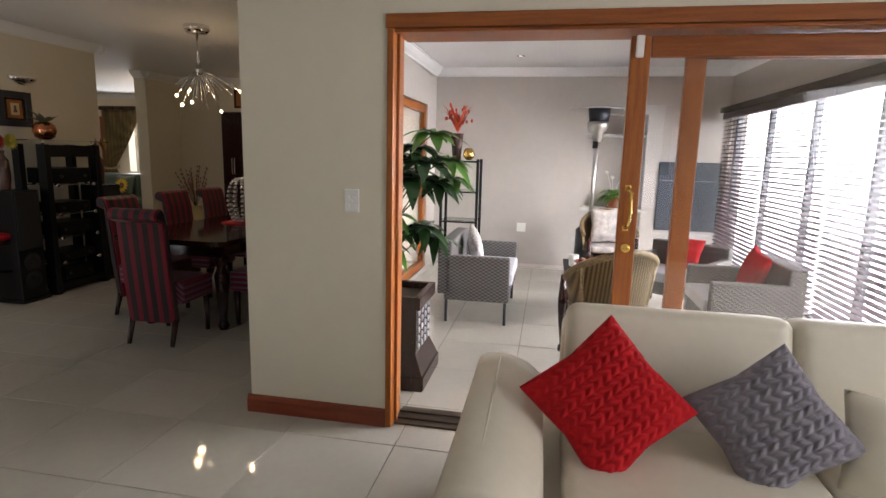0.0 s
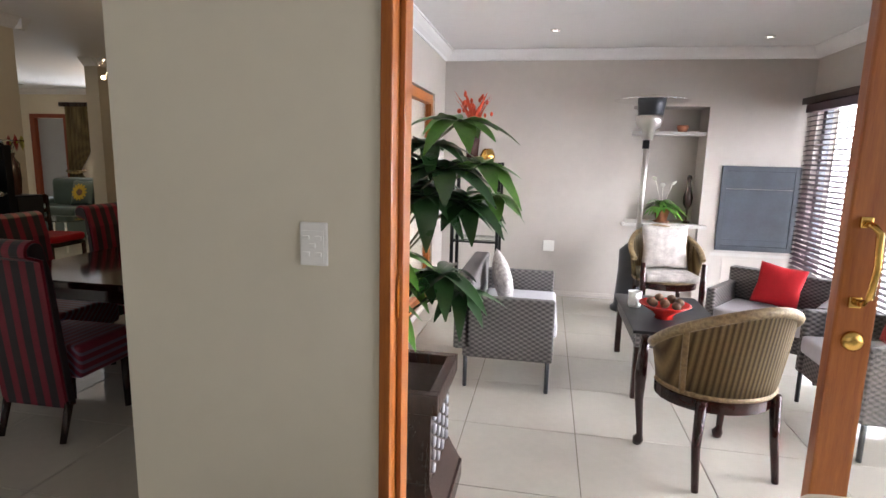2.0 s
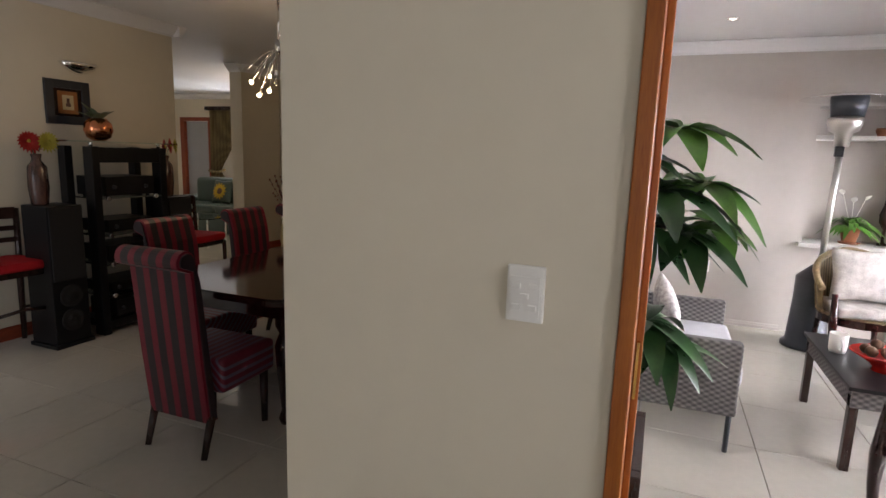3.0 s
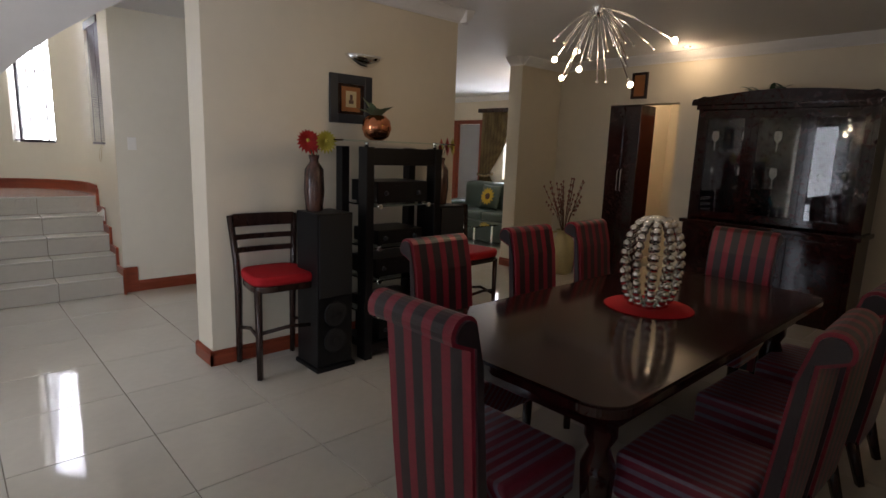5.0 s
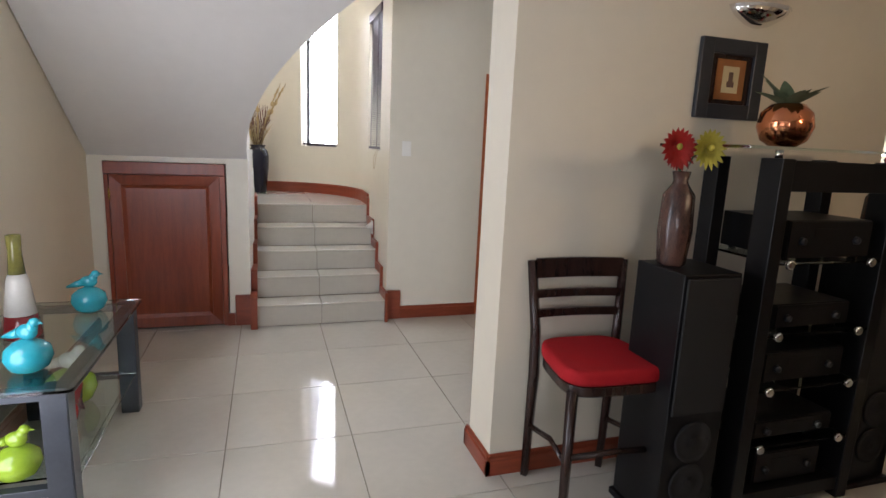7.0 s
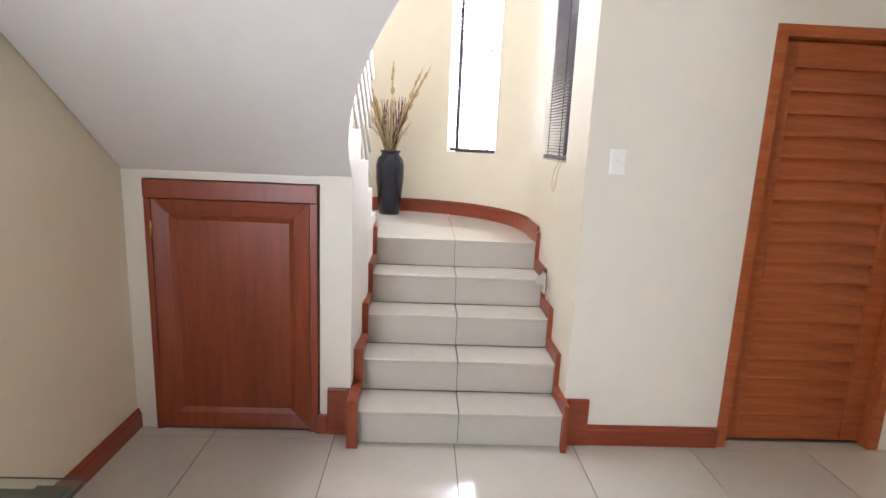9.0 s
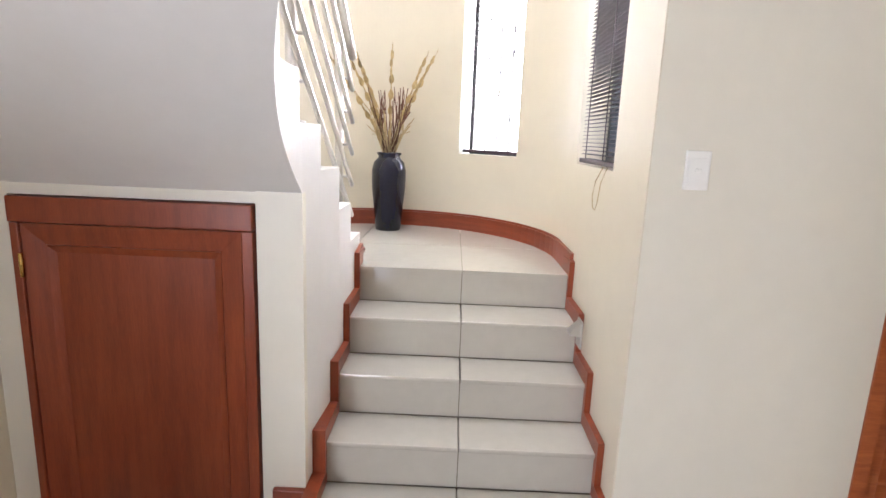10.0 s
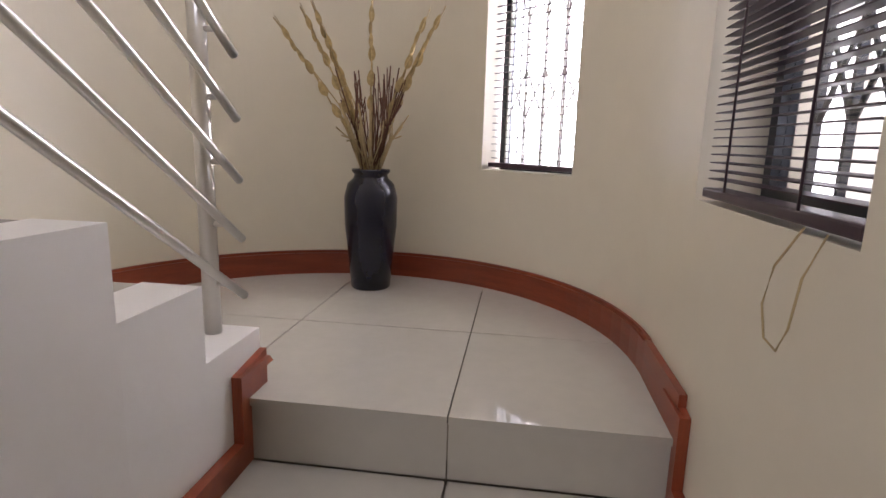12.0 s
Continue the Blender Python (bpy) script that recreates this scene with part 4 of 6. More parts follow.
scatter_cushion(pose(1.36, 1.62, 0.56, -28, 0, -20), 0.36, 0.36, 0.14, LEATHER, "cream cushion at the end of the sofa")

# light switch on the pillar


def plate(name, m, w, h, label, rockers):
    ob = thing(name, m, label, "switch")
    part("plate", box(-w / 2, -0.012, -h / 2, w / 2, 0, h / 2, 0.004), WHITEPLASTIC, ob)
    part("surround", box(-w / 2 + 0.008, -0.0155, -h / 2 + 0.01, w / 2 - 0.008, -0.0125, h / 2 - 0.022, 0.001), WHITEPLASTIC, ob)
    for x, z in rockers:
        part("rocker", moved(box(x - 0.009, -0.021, z - 0.006, x + 0.009, -0.016, z + 0.006, 0.002), pose(0, 0, 0, 0, 0, 0)), WHITEPLASTIC, ob)
    return ob


plate("light_switch", pose(-0.789, 2.469, 1.222), 0.078, 0.118, "white plastic light switch on the cream pillar", [(-0.017, 0.018), (0.017, 0.018), (0.0, -0.003), (-0.017, -0.026), (0.017, -0.026)])
plate("light_switch", pose(-7.357, 3.565, 1.42, 0, 0, 90), 0.075, 0.118, "white plastic light switch beside the stair", [(0.0, 0.0)])
plate("wall_socket", pose(-0.131, 7.067, 0.541), 0.115, 0.115, "white plastic wall socket in the sun room", [(0.0, 0.01), (-0.02, -0.02), (0.02, -0.02)])
lamp_plate = thing("step_light", pose(-7.885, 3.397, 0.70), "small steel step light on the stair wall", "light")
part("plate", box(-0.04, -0.008, -0.06, 0.04, 0, 0.06, 0.003), STEEL, lamp_plate)
part("hood", prism([(-0.008, 0.05), (-0.05, 0.01), (-0.05, -0.005), (-0.008, -0.005)], "x", -0.03, 0.03), STEEL, lamp_plate)

# ---- sun room ----


def downlight(x, y, z, warm=False):
    ob = thing("downlight", pose(x, y, z), "small round recessed ceiling downlight", "downlight", "ceiling downlights")
    part("ring", lathe([(0.045, 0.0), (0.045, -0.006), (0.032, -0.010), (0.03, -0.002)], 24), CHROME, ob)
    part("bulb", lathe([(0.026, -0.003), (0.024, -0.006), (0.004, -0.008)], 16), LIT if warm else LITCOOL, ob)
    return ob


downlight(-0.184, 6.16, HP)
downlight(1.656, 6.55, HP)

SQ = 0.30


def planter():
    """A square cast box: flared foot, plain body with a fretted panel, open top with soil."""
    ob = thing("planter", pose(-0.80, 3.17, 0), "dark brown square planter with a fretted side", "planter")
    part("foot", join(prism([(-0.3, -0.25), (0.3, -0.25), (0.3, 0.25), (-0.3, 0.25)], "z", 0, 0.10, 0.008), lathe_square(0.29, 0.24, 0.10, 0.22, 0.24, 0.20)), DARKWOOD, ob)
    part("body", boxes((-0.24, -0.20, 0.22, 0.24, 0.20, 0.52, 0.004)), DARKWOOD, ob)
    part("rim", boxes((-0.27, -0.23, 0.52, 0.27, -0.19, 0.60, 0.004), (-0.27, 0.19, 0.52, 0.27, 0.23, 0.60, 0.004), (-0.27, -0.19, 0.52, -0.23, 0.19, 0.60, 0.004), (0.23, -0.19, 0.52, 0.27, 0.19, 0.60, 0.004)), DARKWOOD, ob)
    part("soil", box(-0.23, -0.19, 0.52, 0.23, 0.19, 0.555), SOIL, ob)
    for i in range(4):
        for j in range(5):
            y, z = -0.135 + i * 0.09, 0.26 + j * 0.055
            part("fret", moved(lathe([(0.024, 0), (0.020, 0.008), (0.010, 0.010), (0.008, 0.004)], 6), pose(0.24, y, z, 0, 90)), GREYDOOR, ob)
    return ob


def lathe_square(x0, y0, z0, z1, x1, y1):
    bm = bmesh.new()
    a = [bm.verts.new((sx * x0, sy * y0, z0)) for sx, sy in ((-1, -1), (1, -1), (1, 1), (-1, 1))]
    b = [bm.verts.new((sx * x1, sy * y1, z1)) for sx, sy in ((-1, -1), (1, -1), (1, 1), (-1, 1))]
    for k in range(4):
        bm.faces.new((a[k], a[(k + 1) % 4], b[(k + 1) % 4], b[k]))
    bm.faces.new(a[::-1])
    bm.faces.new(b)
    bmesh.ops.recalc_face_normals(bm, faces=bm.faces[:])
    return bm


planter()


def leaf(bm, root, way, length, width, droop, up=Vector((0, 0, 1))):
    """A pointed oval leaf folded along its midrib, drooping from root."""
    way = Vector(way).normalized()
    side = way.cross(up)
    side = side.normalized() if side.length > 0.05 else Vector((1, 0, 0))
    n = 7
    rows = []
    for i in range(n + 1):
        f = i / n
        c = Vector(root) + way * (length * f) + Vector((0, 0, -droop * length * f * f))
        w = width * 0.5 * (math.sin(math.pi * min(1, f ** 0.8 * 0.97 + 0.02))) ** 0.8
        lift = side.cross(way) * (w * 0.25)
        rows.append([bm.verts.new(c - side * w + lift), bm.verts.new(c), bm.verts.new(c + side * w + lift)])
    for a, b in zip(rows, rows[1:]):
        for k in range(2):
            bm.faces.new((a[k], a[k + 1], b[k + 1], b[k])).smooth = True


def rosette(root, axis, count, length, width, droop, spread=1.0, rnd=None):
    """A whorl of hand-like leaflets round a stalk's end."""
    bm = bmesh.new()
    ax = Vector(axis).normalized()
    u = ax.orthogonal().normalized()
    v = ax.cross(u)
    for k in range(count):
        a = 2 * math.pi * (k + rnd.uniform(-0.2, 0.2)) / count
        d = (u * math.cos(a) + v * math.sin(a)) * spread + ax * 0.25
        leaf(bm, root, d, length * rnd.uniform(0.8, 1.15), width * rnd.uniform(0.85, 1.1), droop * rnd.uniform(0.6, 1.3))
    return bm


rnd = random.Random(4)
tree = thing("potted_tree", pose(-0.80, 3.17, 0.555), "tall green money tree with hand-shaped glossy leaves", "plant")
trunk = []
for k in range(3):
    ph = k * 2.1
    trunk.append(tube([(0.02 * math.cos(ph + i * 0.9), 0.02 * math.sin(ph + i * 0.9), 0.06 * i - 0.03) for i in range(12)], 0.016, 7))
part("trunk", join(*trunk), BARK, tree)
CLUMPS = [  # stalk end (x, y, z), leaflet length, bright
    (0.28, 0.02, 1.02, 0.25, 1), (0.16, 0.05, 0.93, 0.24, 0), (0.02, 0.02, 0.88, 0.25, 0), (0.24, -0.06, 0.84, 0.28, 0), (0.36, 0.06, 0.86, 0.24, 1),
    (0.10, 0.12, 0.78, 0.26, 0), (0.18, -0.08, 0.74, 0.28, 0), (0.32, -0.04, 0.72, 0.24, 0), (0.04, -0.08, 0.74, 0.26, 1), (0.40, 0.08, 0.74, 0.20, 1),
    (0.02, -0.06, 0.50, 0.24, 1), (0.00, 0.06, 0.42, 0.24, 1), (0.24, -0.04, 0.44, 0.24, 0), (0.30, 0.02, 0.36, 0.20, 0), (0.16, 0.08, 0.40, 0.22, 0), (0.04, -0.10, 0.32, 0.20, 1)]
for x, y, z, ln, bright in CLUMPS:
    part("stalk", tube([(0.01, 0.01, min(0.6, z * 0.6)), (x * 0.5, y * 0.5, z * 0.9), (x, y, z + 0.02)], 0.005, 6), BARK, tree)
    part("leaf_whorl", rosette((x, y, z + 0.02), (x * 0.6, y * 0.6 - 0.25, 1), 9, ln * 0.86, ln * 0.34, 0.6, 1.0, rnd), LEAFBRIGHT if bright else LEAF, tree)

# black glass shelf stand with bromeliad and brass ball, behind the plant
stand = thing("glass_stand", pose(-1.03, 6.1, 0), "black framed glass shelf stand by the wall", "shelf")
for x in (0.0, 0.42):
    for y in (0.0, 0.32):
        part("post", box(x - 0.015, y - 0.015, 0, x + 0.015, y + 0.015, 1.42), BLACK, stand)
for z in (0.35, 0.7, 1.05, 1.40):
    part("glass_shelf", box(0.0, 0.0, z, 0.42, 0.32, z + 0.008), GREENGLASS, stand)
    part("rail", box(0.0, -0.012, z - 0.02, 0.42, 0.0, z - 0.002), BLACK, stand)
    part("rail", box(0.0, 0.32, z - 0.02, 0.42, 0.332, z - 0.002), BLACK, stand)
brom = thing("bromeliad", pose(-0.88, 6.22, 1.408), "orange-red flowering plant in a slim brown pot", "plant")
part("pot", lathe([(0.05, 0), (0.06, 0.12), (0.075, 0.3), (0.07, 0.3), (0.06, 0.26)], 20), BROWNGLAZE, brom)
bl = bmesh.new()
for k in range(26):
    a = rnd.uniform(0, 6.28)
    leaf(bl, (0, 0, 0.3 + rnd.uniform(0, 0.08)), (math.cos(a) * 0.6, math.sin(a) * 0.6, 1), rnd.uniform(0.2, 0.36), 0.035, 0.1)
part("flower_spikes", bl, ORANGE, brom)
bud = [ball(0.014, (math.cos(a) * r, math.sin(a) * r, z), (1, 1, 1.6), 8) for a, r, z in [(rnd.uniform(0, 6.28), rnd.uniform(0.06, 0.18), rnd.uniform(0.42, 0.62)) for k in range(22)]]
part("buds", join(*bud), ORANGE, brom)["kind"] = "stuff"
gold = thing("brass_pot", pose(-0.73, 6.18, 1.408), "small round brass pot on the glass stand", "pot")
part("bowl", lathe([(0.03, 0), (0.06, 0.03), (0.07, 0.07), (0.05, 0.12), (0.035, 0.135), (0.03, 0.13)], 20), BRASS, gold)


def wicker_chair(m, label, wide=0.95, cushion=CUSHION):
    """A low woven armchair facing its own +x: arms along y ends."""
    ob = thing("wicker_armchair", m, label, "armchair", "grey wicker chairs")
    for x in (0.02, 0.54):
        for y in (0.02, wide - 0.02):
            part("leg", tube([(x, y, 0), (x, y, 0.24)], 0.014, 8), GREYMETAL, ob)
    part("arm", soft(0, 0, 0.2, 0.57, 0.07, 0.60, 0.02), WICKER, ob)
    part("arm", soft(0, wide - 0.07, 0.2, 0.57, wide, 0.60, 0.02), WICKER, ob)
    part("seat_base", soft(0.0, 0.071, 0.2, 0.56, wide - 0.071, 0.34, 0.015), WICKER, ob)
    part("backrest", soft(-0.06, 0.0, 0.25, 0.06, wide, 0.72, 0.02), WICKER, ob)
    part("seat_cushion", soft(0.062, 0.075, 0.342, 0.59, wide - 0.075, 0.45, 0.03), cushion, ob)
    return ob


wicker_chair(pose(-0.66, 4.42, 0), "grey woven rattan armchair with a grey seat cushion", 1.0)
scatter_cushion(pose(-0.46, 4.98, 0.60, 0, 0, 90) @ pose(0, 0, 0, -18, 45), 0.34, 0.34, 0.13, PATTERN, "white patterned cushion in the rattan armchair")
wicker_chair(pose(1.33, 5.84, 0, 0, 0, 235) @ Matrix.Scale(0.9, 4), "grey woven rattan armchair by the blinds", 0.85)
scatter_cushion(pose(1.56, 5.50, 0.565, 0, 0, -35) @ pose(0, 0, 0, -15, 6), 0.32, 0.32, 0.12, REDSEAT, "plain red cushion in the rattan armchair")
wicker_chair(pose(1.97, 3.92, 0, 0, 0, 180) @ pose(0, -0.8, 0), "grey woven rattan armchair close to the garden doors", 0.75)
scatter_cushion(pose(1.80, 4.36, 0.62, 0, 0, -90) @ pose(0, 0, 0, -15, 10), 0.36, 0.36, 0.13, REDSEAT, "plain red cushion in the rattan armchair")


def tub_chair(m, label, cushions=False):
    """A cane tub chair facing +y: dark turned legs, round seat rail, wrapped-round ribbed back."""
    ob = thing("cane_chair", m, label, "chair", "cane tub chairs")
    for sx in (-1, 1):
        part("leg", tube([(sx * 0.21, -0.20, 0), (sx * 0.205, -0.17, 0.2), (sx * 0.19, -0.16, 0.42)], 0.02, 8, [0.016, 0.02, 0.026]), MAHOG, ob)
        part("leg", tube([(sx * 0.24, 0.24, 0), (sx * 0.235, 0.235, 0.03), (sx * 0.235, 0.225, 0.06), (sx * 0.25, 0.235, 0.25), (sx * 0.255, 0.23, 0.38), (sx * 0.26, 0.21, 0.60)], 0.02, 8, [0.022, 0.028, 0.016, 0.022, 0.03, 0.02]), MAHOG, ob)
    ring = [(0.275 * math.cos(a), 0.02 + 0.235 * math.sin(a)) for a in [2 * math.pi * i / 28 for i in range(28)]]
    part("seat_rail", prism(ring, "z", 0.36, 0.415), MAHOG, ob)
    part("seat", prism([(x * 0.95, y * 0.95) for x, y in ring], "z", 0.416, 0.43), CANE_E, ob)
    bm = bmesh.new()
    cols = []
    A = [radians(-195 + i * 210 / 30) for i in range(31)]
    for i, a in enumerate(A):
        f = abs(i - 15) / 15
        top = 0.86 - 0.25 * f ** 1.6
        col = []
        for s_ in range(5):
            h = s_ / 4
            r = 1.0 + 0.12 * h
            col.append(bm.verts.new((0.275 * r * math.cos(a), 0.02 + 0.245 * r * math.sin(a) - 0.05 * h * (1 - f), 0.43 + (top - 0.43) * h)))
        cols.append(col)
    for p, q in zip(cols, cols[1:]):
        for k in range(4):
            bm.faces.new((p[k], q[k], q[k + 1], p[k + 1])).smooth = True
    tops = [tuple(c[4].co) for c in cols]
    feet = [(c[0].co.x, c[0].co.y, 0.435) for c in cols]
    bmesh.ops.solidify(bm, geom=bm.faces[:], thickness=0.012)
    part("backrest", bm, CANE, ob, "ribbed cane backrest")
    part("top_rail", tube(tops, 0.024, 8), CANE_E, ob, "braided cane top rail")
    part("back_edge", tube(feet, 0.012, 6), CANE_E, ob)
    for i in (6, 24):
        part("back_post", tube([feet[i], [(p + q) / 2 * 1.012 for p, q in zip(feet[i], tops[i])], tops[i]], 0.015, 8), CANE_E, ob, "curved cane back post")
    if cushions:
        part("seat_cushion", soft(-0.23, -0.19, 0.431, 0.23, 0.24, 0.50, 0.03), FLORAL, ob, "silver floral seat cushion")
    return ob


tub_chair(pose(0.665, 3.79, 0, 0, 0, 22), "brown cane tub chair with dark carved legs")
tub_chair(pose(0.90, 6.25, 0, 0, 0, 188), "brown cane tub chair before the wall niche", True)
scatter_cushion(pose(0.90, 6.32, 0.70, -12, 0, 8), 0.42, 0.40, 0.13, FLORAL, "silver floral cushion in the cane chair")

ct = thing("coffee_table", pose(0.40, 4.48, 0), "dark coffee table with a black glass top", "coffee table")
for x in (0.02, 0.52):
    for y in (0.03, 0.89):
        part("leg", box(x - 0.02, y - 0.02, 0, x + 0.02, y + 0.02, 0.40), DARKWOOD, ct)
part("apron", boxes((0.0, 0.0, 0.34, 0.02, 0.92, 0.43), (0.52, 0.0, 0.34, 0.54, 0.92, 0.43), (0.02, 0.0, 0.34, 0.52, 0.02, 0.43), (0.02, 0.90, 0.34, 0.52, 0.92, 0.43)), WICKER, ct)
part("tabletop", box(-0.02, -0.02, 0.431, 0.56, 0.94, 0.45, 0.003), BLACK, ct, "black glass top")
bowl = thing("bowl", pose(0.62, 4.80, 0.45), "red glazed bowl of pine cones on the table", "bowl")
part("dish", lathe([(0.06, 0), (0.055, 0.02), (0.09, 0.05), (0.165, 0.095), (0.16, 0.098), (0.085, 0.06), (0.01, 0.05)], 28), REDGLAZE, bowl)
for k in range(9):
    a = k * 0.9
    part("pine_cone", ball(0.03, (0.09 * math.cos(a) * (k > 0), 0.09 * math.sin(a) * (k > 0), 0.10 + 0.008 * (k % 3)), (1, 1.3, 0.9), 10), CONE, bowl)
mug = thing("mug", pose(0.47, 5.05, 0.45), "white mug with a dark dot on the table", "mug")
part("cup", lathe([(0.04, 0), (0.045, 0.02), (0.047, 0.11), (0.043, 0.11), (0.04, 0.03), (0.005, 0.02)], 20), WHITEPLASTIC, mug)
part("handle", tube([(0, -0.046, 0.085), (0, -0.075, 0.08), (0, -0.08, 0.055), (0, -0.07, 0.03), (0, -0.045, 0.025)], 0.006, 6), WHITEPLASTIC, mug)

heater = thing("patio_heater", pose(0.68, 6.66, 0), "steel patio gas heater with a round reflector", "patio heater")
part("base", lathe([(0.18, 0), (0.18, 0.03), (0.15, 0.05), (0.13, 0.4), (0.13, 0.60), (0.05, 0.68), (0.03, 0.70)], 28), GREYMETAL, heater, "dark gas bottle housing")
part("pole", tube([(0.03, 0, 0.68), (0.05, 0, 1.72)], 0.024, 12), STEEL, heater)
part("burner", moved(lathe([(0.05, 0), (0.06, 0.1), (0.10, 0.12), (0.12, 0.18), (0.12, 0.22), (0.09, 0.23)], 24), pose(0.05, 0, 1.66)), STEEL, heater)
part("emitter", moved(lathe([(0.11, 0), (0.13, 0.14), (0.10, 0.15)], 24), pose(0.06, 0, 1.89)), GREYMETAL, heater, "dark mesh emitter screen")
part("reflector", moved(lathe([(0.34, 0.0), (0.33, 0.008), (0.2, 0.04), (0.02, 0.055), (0.01, 0.045), (0.2, 0.03)], 36), pose(0.06, 0, 2.02)), CHROME, heater, "round polished reflector")
part("valve", box(0.0, -0.06, 1.58, 0.06, -0.02, 1.66, 0.006), BLACK, heater)

pot = thing("potted_plant", pose(1.02, 7.20, 0.835), "green leafy plant in a terracotta pot", "plant")
part("pot", lathe([(0.05, 0), (0.075, 0.12), (0.085, 0.12), (0.085, 0.145), (0.07, 0.145), (0.06, 0.12)], 20), TERRACOTTA, pot)
pl = bmesh.new()
for k in range(70):
    a, e = rnd.uniform(0, 6.28), rnd.uniform(0.3, 1.3)
    leaf(pl, (0, 0, 0.14), (math.cos(a) * math.cos(e), math.sin(a) * math.cos(e), math.sin(e)), rnd.uniform(0.16, 0.34), 0.05, 0.7)
part("leaves", pl, LEAFBRIGHT, pot)
for a, h in ((0.3, 0.42), (2.6, 0.46), (4.4, 0.40)):
    fl = bmesh.new()
    leaf(fl, (0.1 * math.cos(a), 0.1 * math.sin(a), h - 0.03), (0.3 * math.cos(a), -0.5, 0.8), 0.07, 0.05, 0.2)
    part("flower", join(fl, tube([(0, 0, 0.14), (0.1 * math.cos(a), 0.1 * math.sin(a), h)], 0.003, 5)), WHITEPETAL, pot)
part("saucer", lathe([(0.07, -0.0), (0.085, 0.012), (0.08, 0.014)], 20), TERRACOTTA, pot)
bird = thing("wooden_bird", pose(1.27, 7.22, 0.835), "slim dark carved wooden bird figure", "ornament")
part("figure", join(lathe([(0.04, 0), (0.04, 0.015), (0.012, 0.03), (0.012, 0.14), (0.045, 0.2), (0.05, 0.27), (0.03, 0.34), (0.018, 0.42), (0.028, 0.46), (0.02, 0.49), (0.004, 0.5)], 14), tube([(0.0, -0.02, 0.46), (0.0, -0.08, 0.45)], 0.008, 6, [0.01, 0.003])), DARKWOOD, bird)
sb = thing("small_pot", pose(1.15, 7.2, 1.765), "small clay pot on the high niche shelf", "pot")
part("bowl", lathe([(0.04, 0), (0.06, 0.05), (0.055, 0.07), (0.045, 0.06)], 16), TERRACOTTA, sb)

fire = thing("braai_front", pose(1.53, 7.069, 0.59), "black steel built-in braai front with a closed shutter", "fireplace")
part("frame", boxes((0, -0.02, 0, 0.05, 0, 0.85, 0.003), (0.67, -0.02, 0, 0.72, 0, 0.85, 0.003), (0.05, -0.02, 0.80, 0.67, 0, 0.85, 0.003), (0.05, -0.02, 0, 0.67, 0, 0.05, 0.003)), IRON, fire)
part("shutter", box(0.05, -0.008, 0.05, 0.67, 0, 0.62), IRON, fire)
part("hood_panel", box(0.05, -0.014, 0.625, 0.67, 0, 0.80, 0.003), IRON, fire)
part("shutter_rib", box(0.05, -0.012, 0.57, 0.67, -0.008, 0.60), IRON, fire)
part("shutter_rib", box(0.05, -0.012, 0.09, 0.67, -0.008, 0.11), IRON, fire)
solid("braai_hearth", boxes((1.50, 7.062, 0.53, 2.278, 7.069, 0.56)), DARKTILE, "pale line of the ledge under the braai", "ledge")
nook = solid("wood_nook", boxes((1.62, 7.064, 0.12, 2.2, 7.069, 0.50)), TAUPE, "shallow log recess under the braai", "recess")

# ---- dining room ----


def dining_chair():
    """A high scroll-back upholstered chair facing +y."""
    ob = thing("dining_chair", pose(-2.675, 3.47, 0, 0, 0, 1), "high-backed dining chair in red and grey striped satin", "chair", "chairs round the dining table")
    back = [(-0.19, 0.17), (-0.225, 0.5), (-0.26, 0.93)]
    scroll = [(-0.285 + 0.052 * math.cos(a), 0.985 + 0.052 * math.sin(a)) for a in [radians(-150 - 15 * i) for i in range(0, 13)]]
    front = [(-0.205, 0.88), (-0.165, 0.5), (-0.13, 0.17)]
    bm = prism(back + scroll + front, "x", -0.197, 0.197)
    ed = [e for e in bm.edges if abs(abs(e.verts[0].co.x) - 0.197) < 1e-4 and abs(e.verts[0].co.x - e.verts[1].co.x) < 1e-4]
    bmesh.ops.bevel(bm, geom=ed, offset=0.012, segments=2, affect="EDGES")
    part("backrest", bm, STRIPE, ob)
    part("seat", soft(-0.225, -0.13, 0.30, 0.225, 0.27, 0.475, 0.03), STRIPE_S, ob)
    for x in (-0.18, 0.18):
        part("leg", tube([(x, 0.225, 0), (x, 0.225, 0.32)], 0.02, 4, [0.022, 0.03]), DARKWOOD, ob)
        part("leg", tube([(x, -0.225, 0), (x, -0.165, 0.2)], 0.02, 4, [0.02, 0.028]), DARKWOOD, ob)
    return ob


ch = dining_chair()
for x, y, r in ((-3.27, 4.03, -90), (-3.29, 4.78, -91), (-3.27, 5.40, -88), (-2.75, 5.70, 181), (-2.10, 4.05, 92), (-2.12, 4.75, 89), (-2.10, 5.40, 90)):
    copy_thing(ch, pose(x, y, 0, 0, 0, r))


def rounded(x0, y0, x1, y1, r, n=6):
    pts = []
    for cx, cy, a0 in ((x1 - r, y1 - r, 0), (x0 + r, y1 - r, 90), (x0 + r, y0 + r, 180), (x1 - r, y0 + r, 270)):
        pts += [(cx + r * math.cos(radians(a0 + 90 * i / n)), cy + r * math.sin(radians(a0 + 90 * i / n))) for i in range(n + 1)]
    return pts


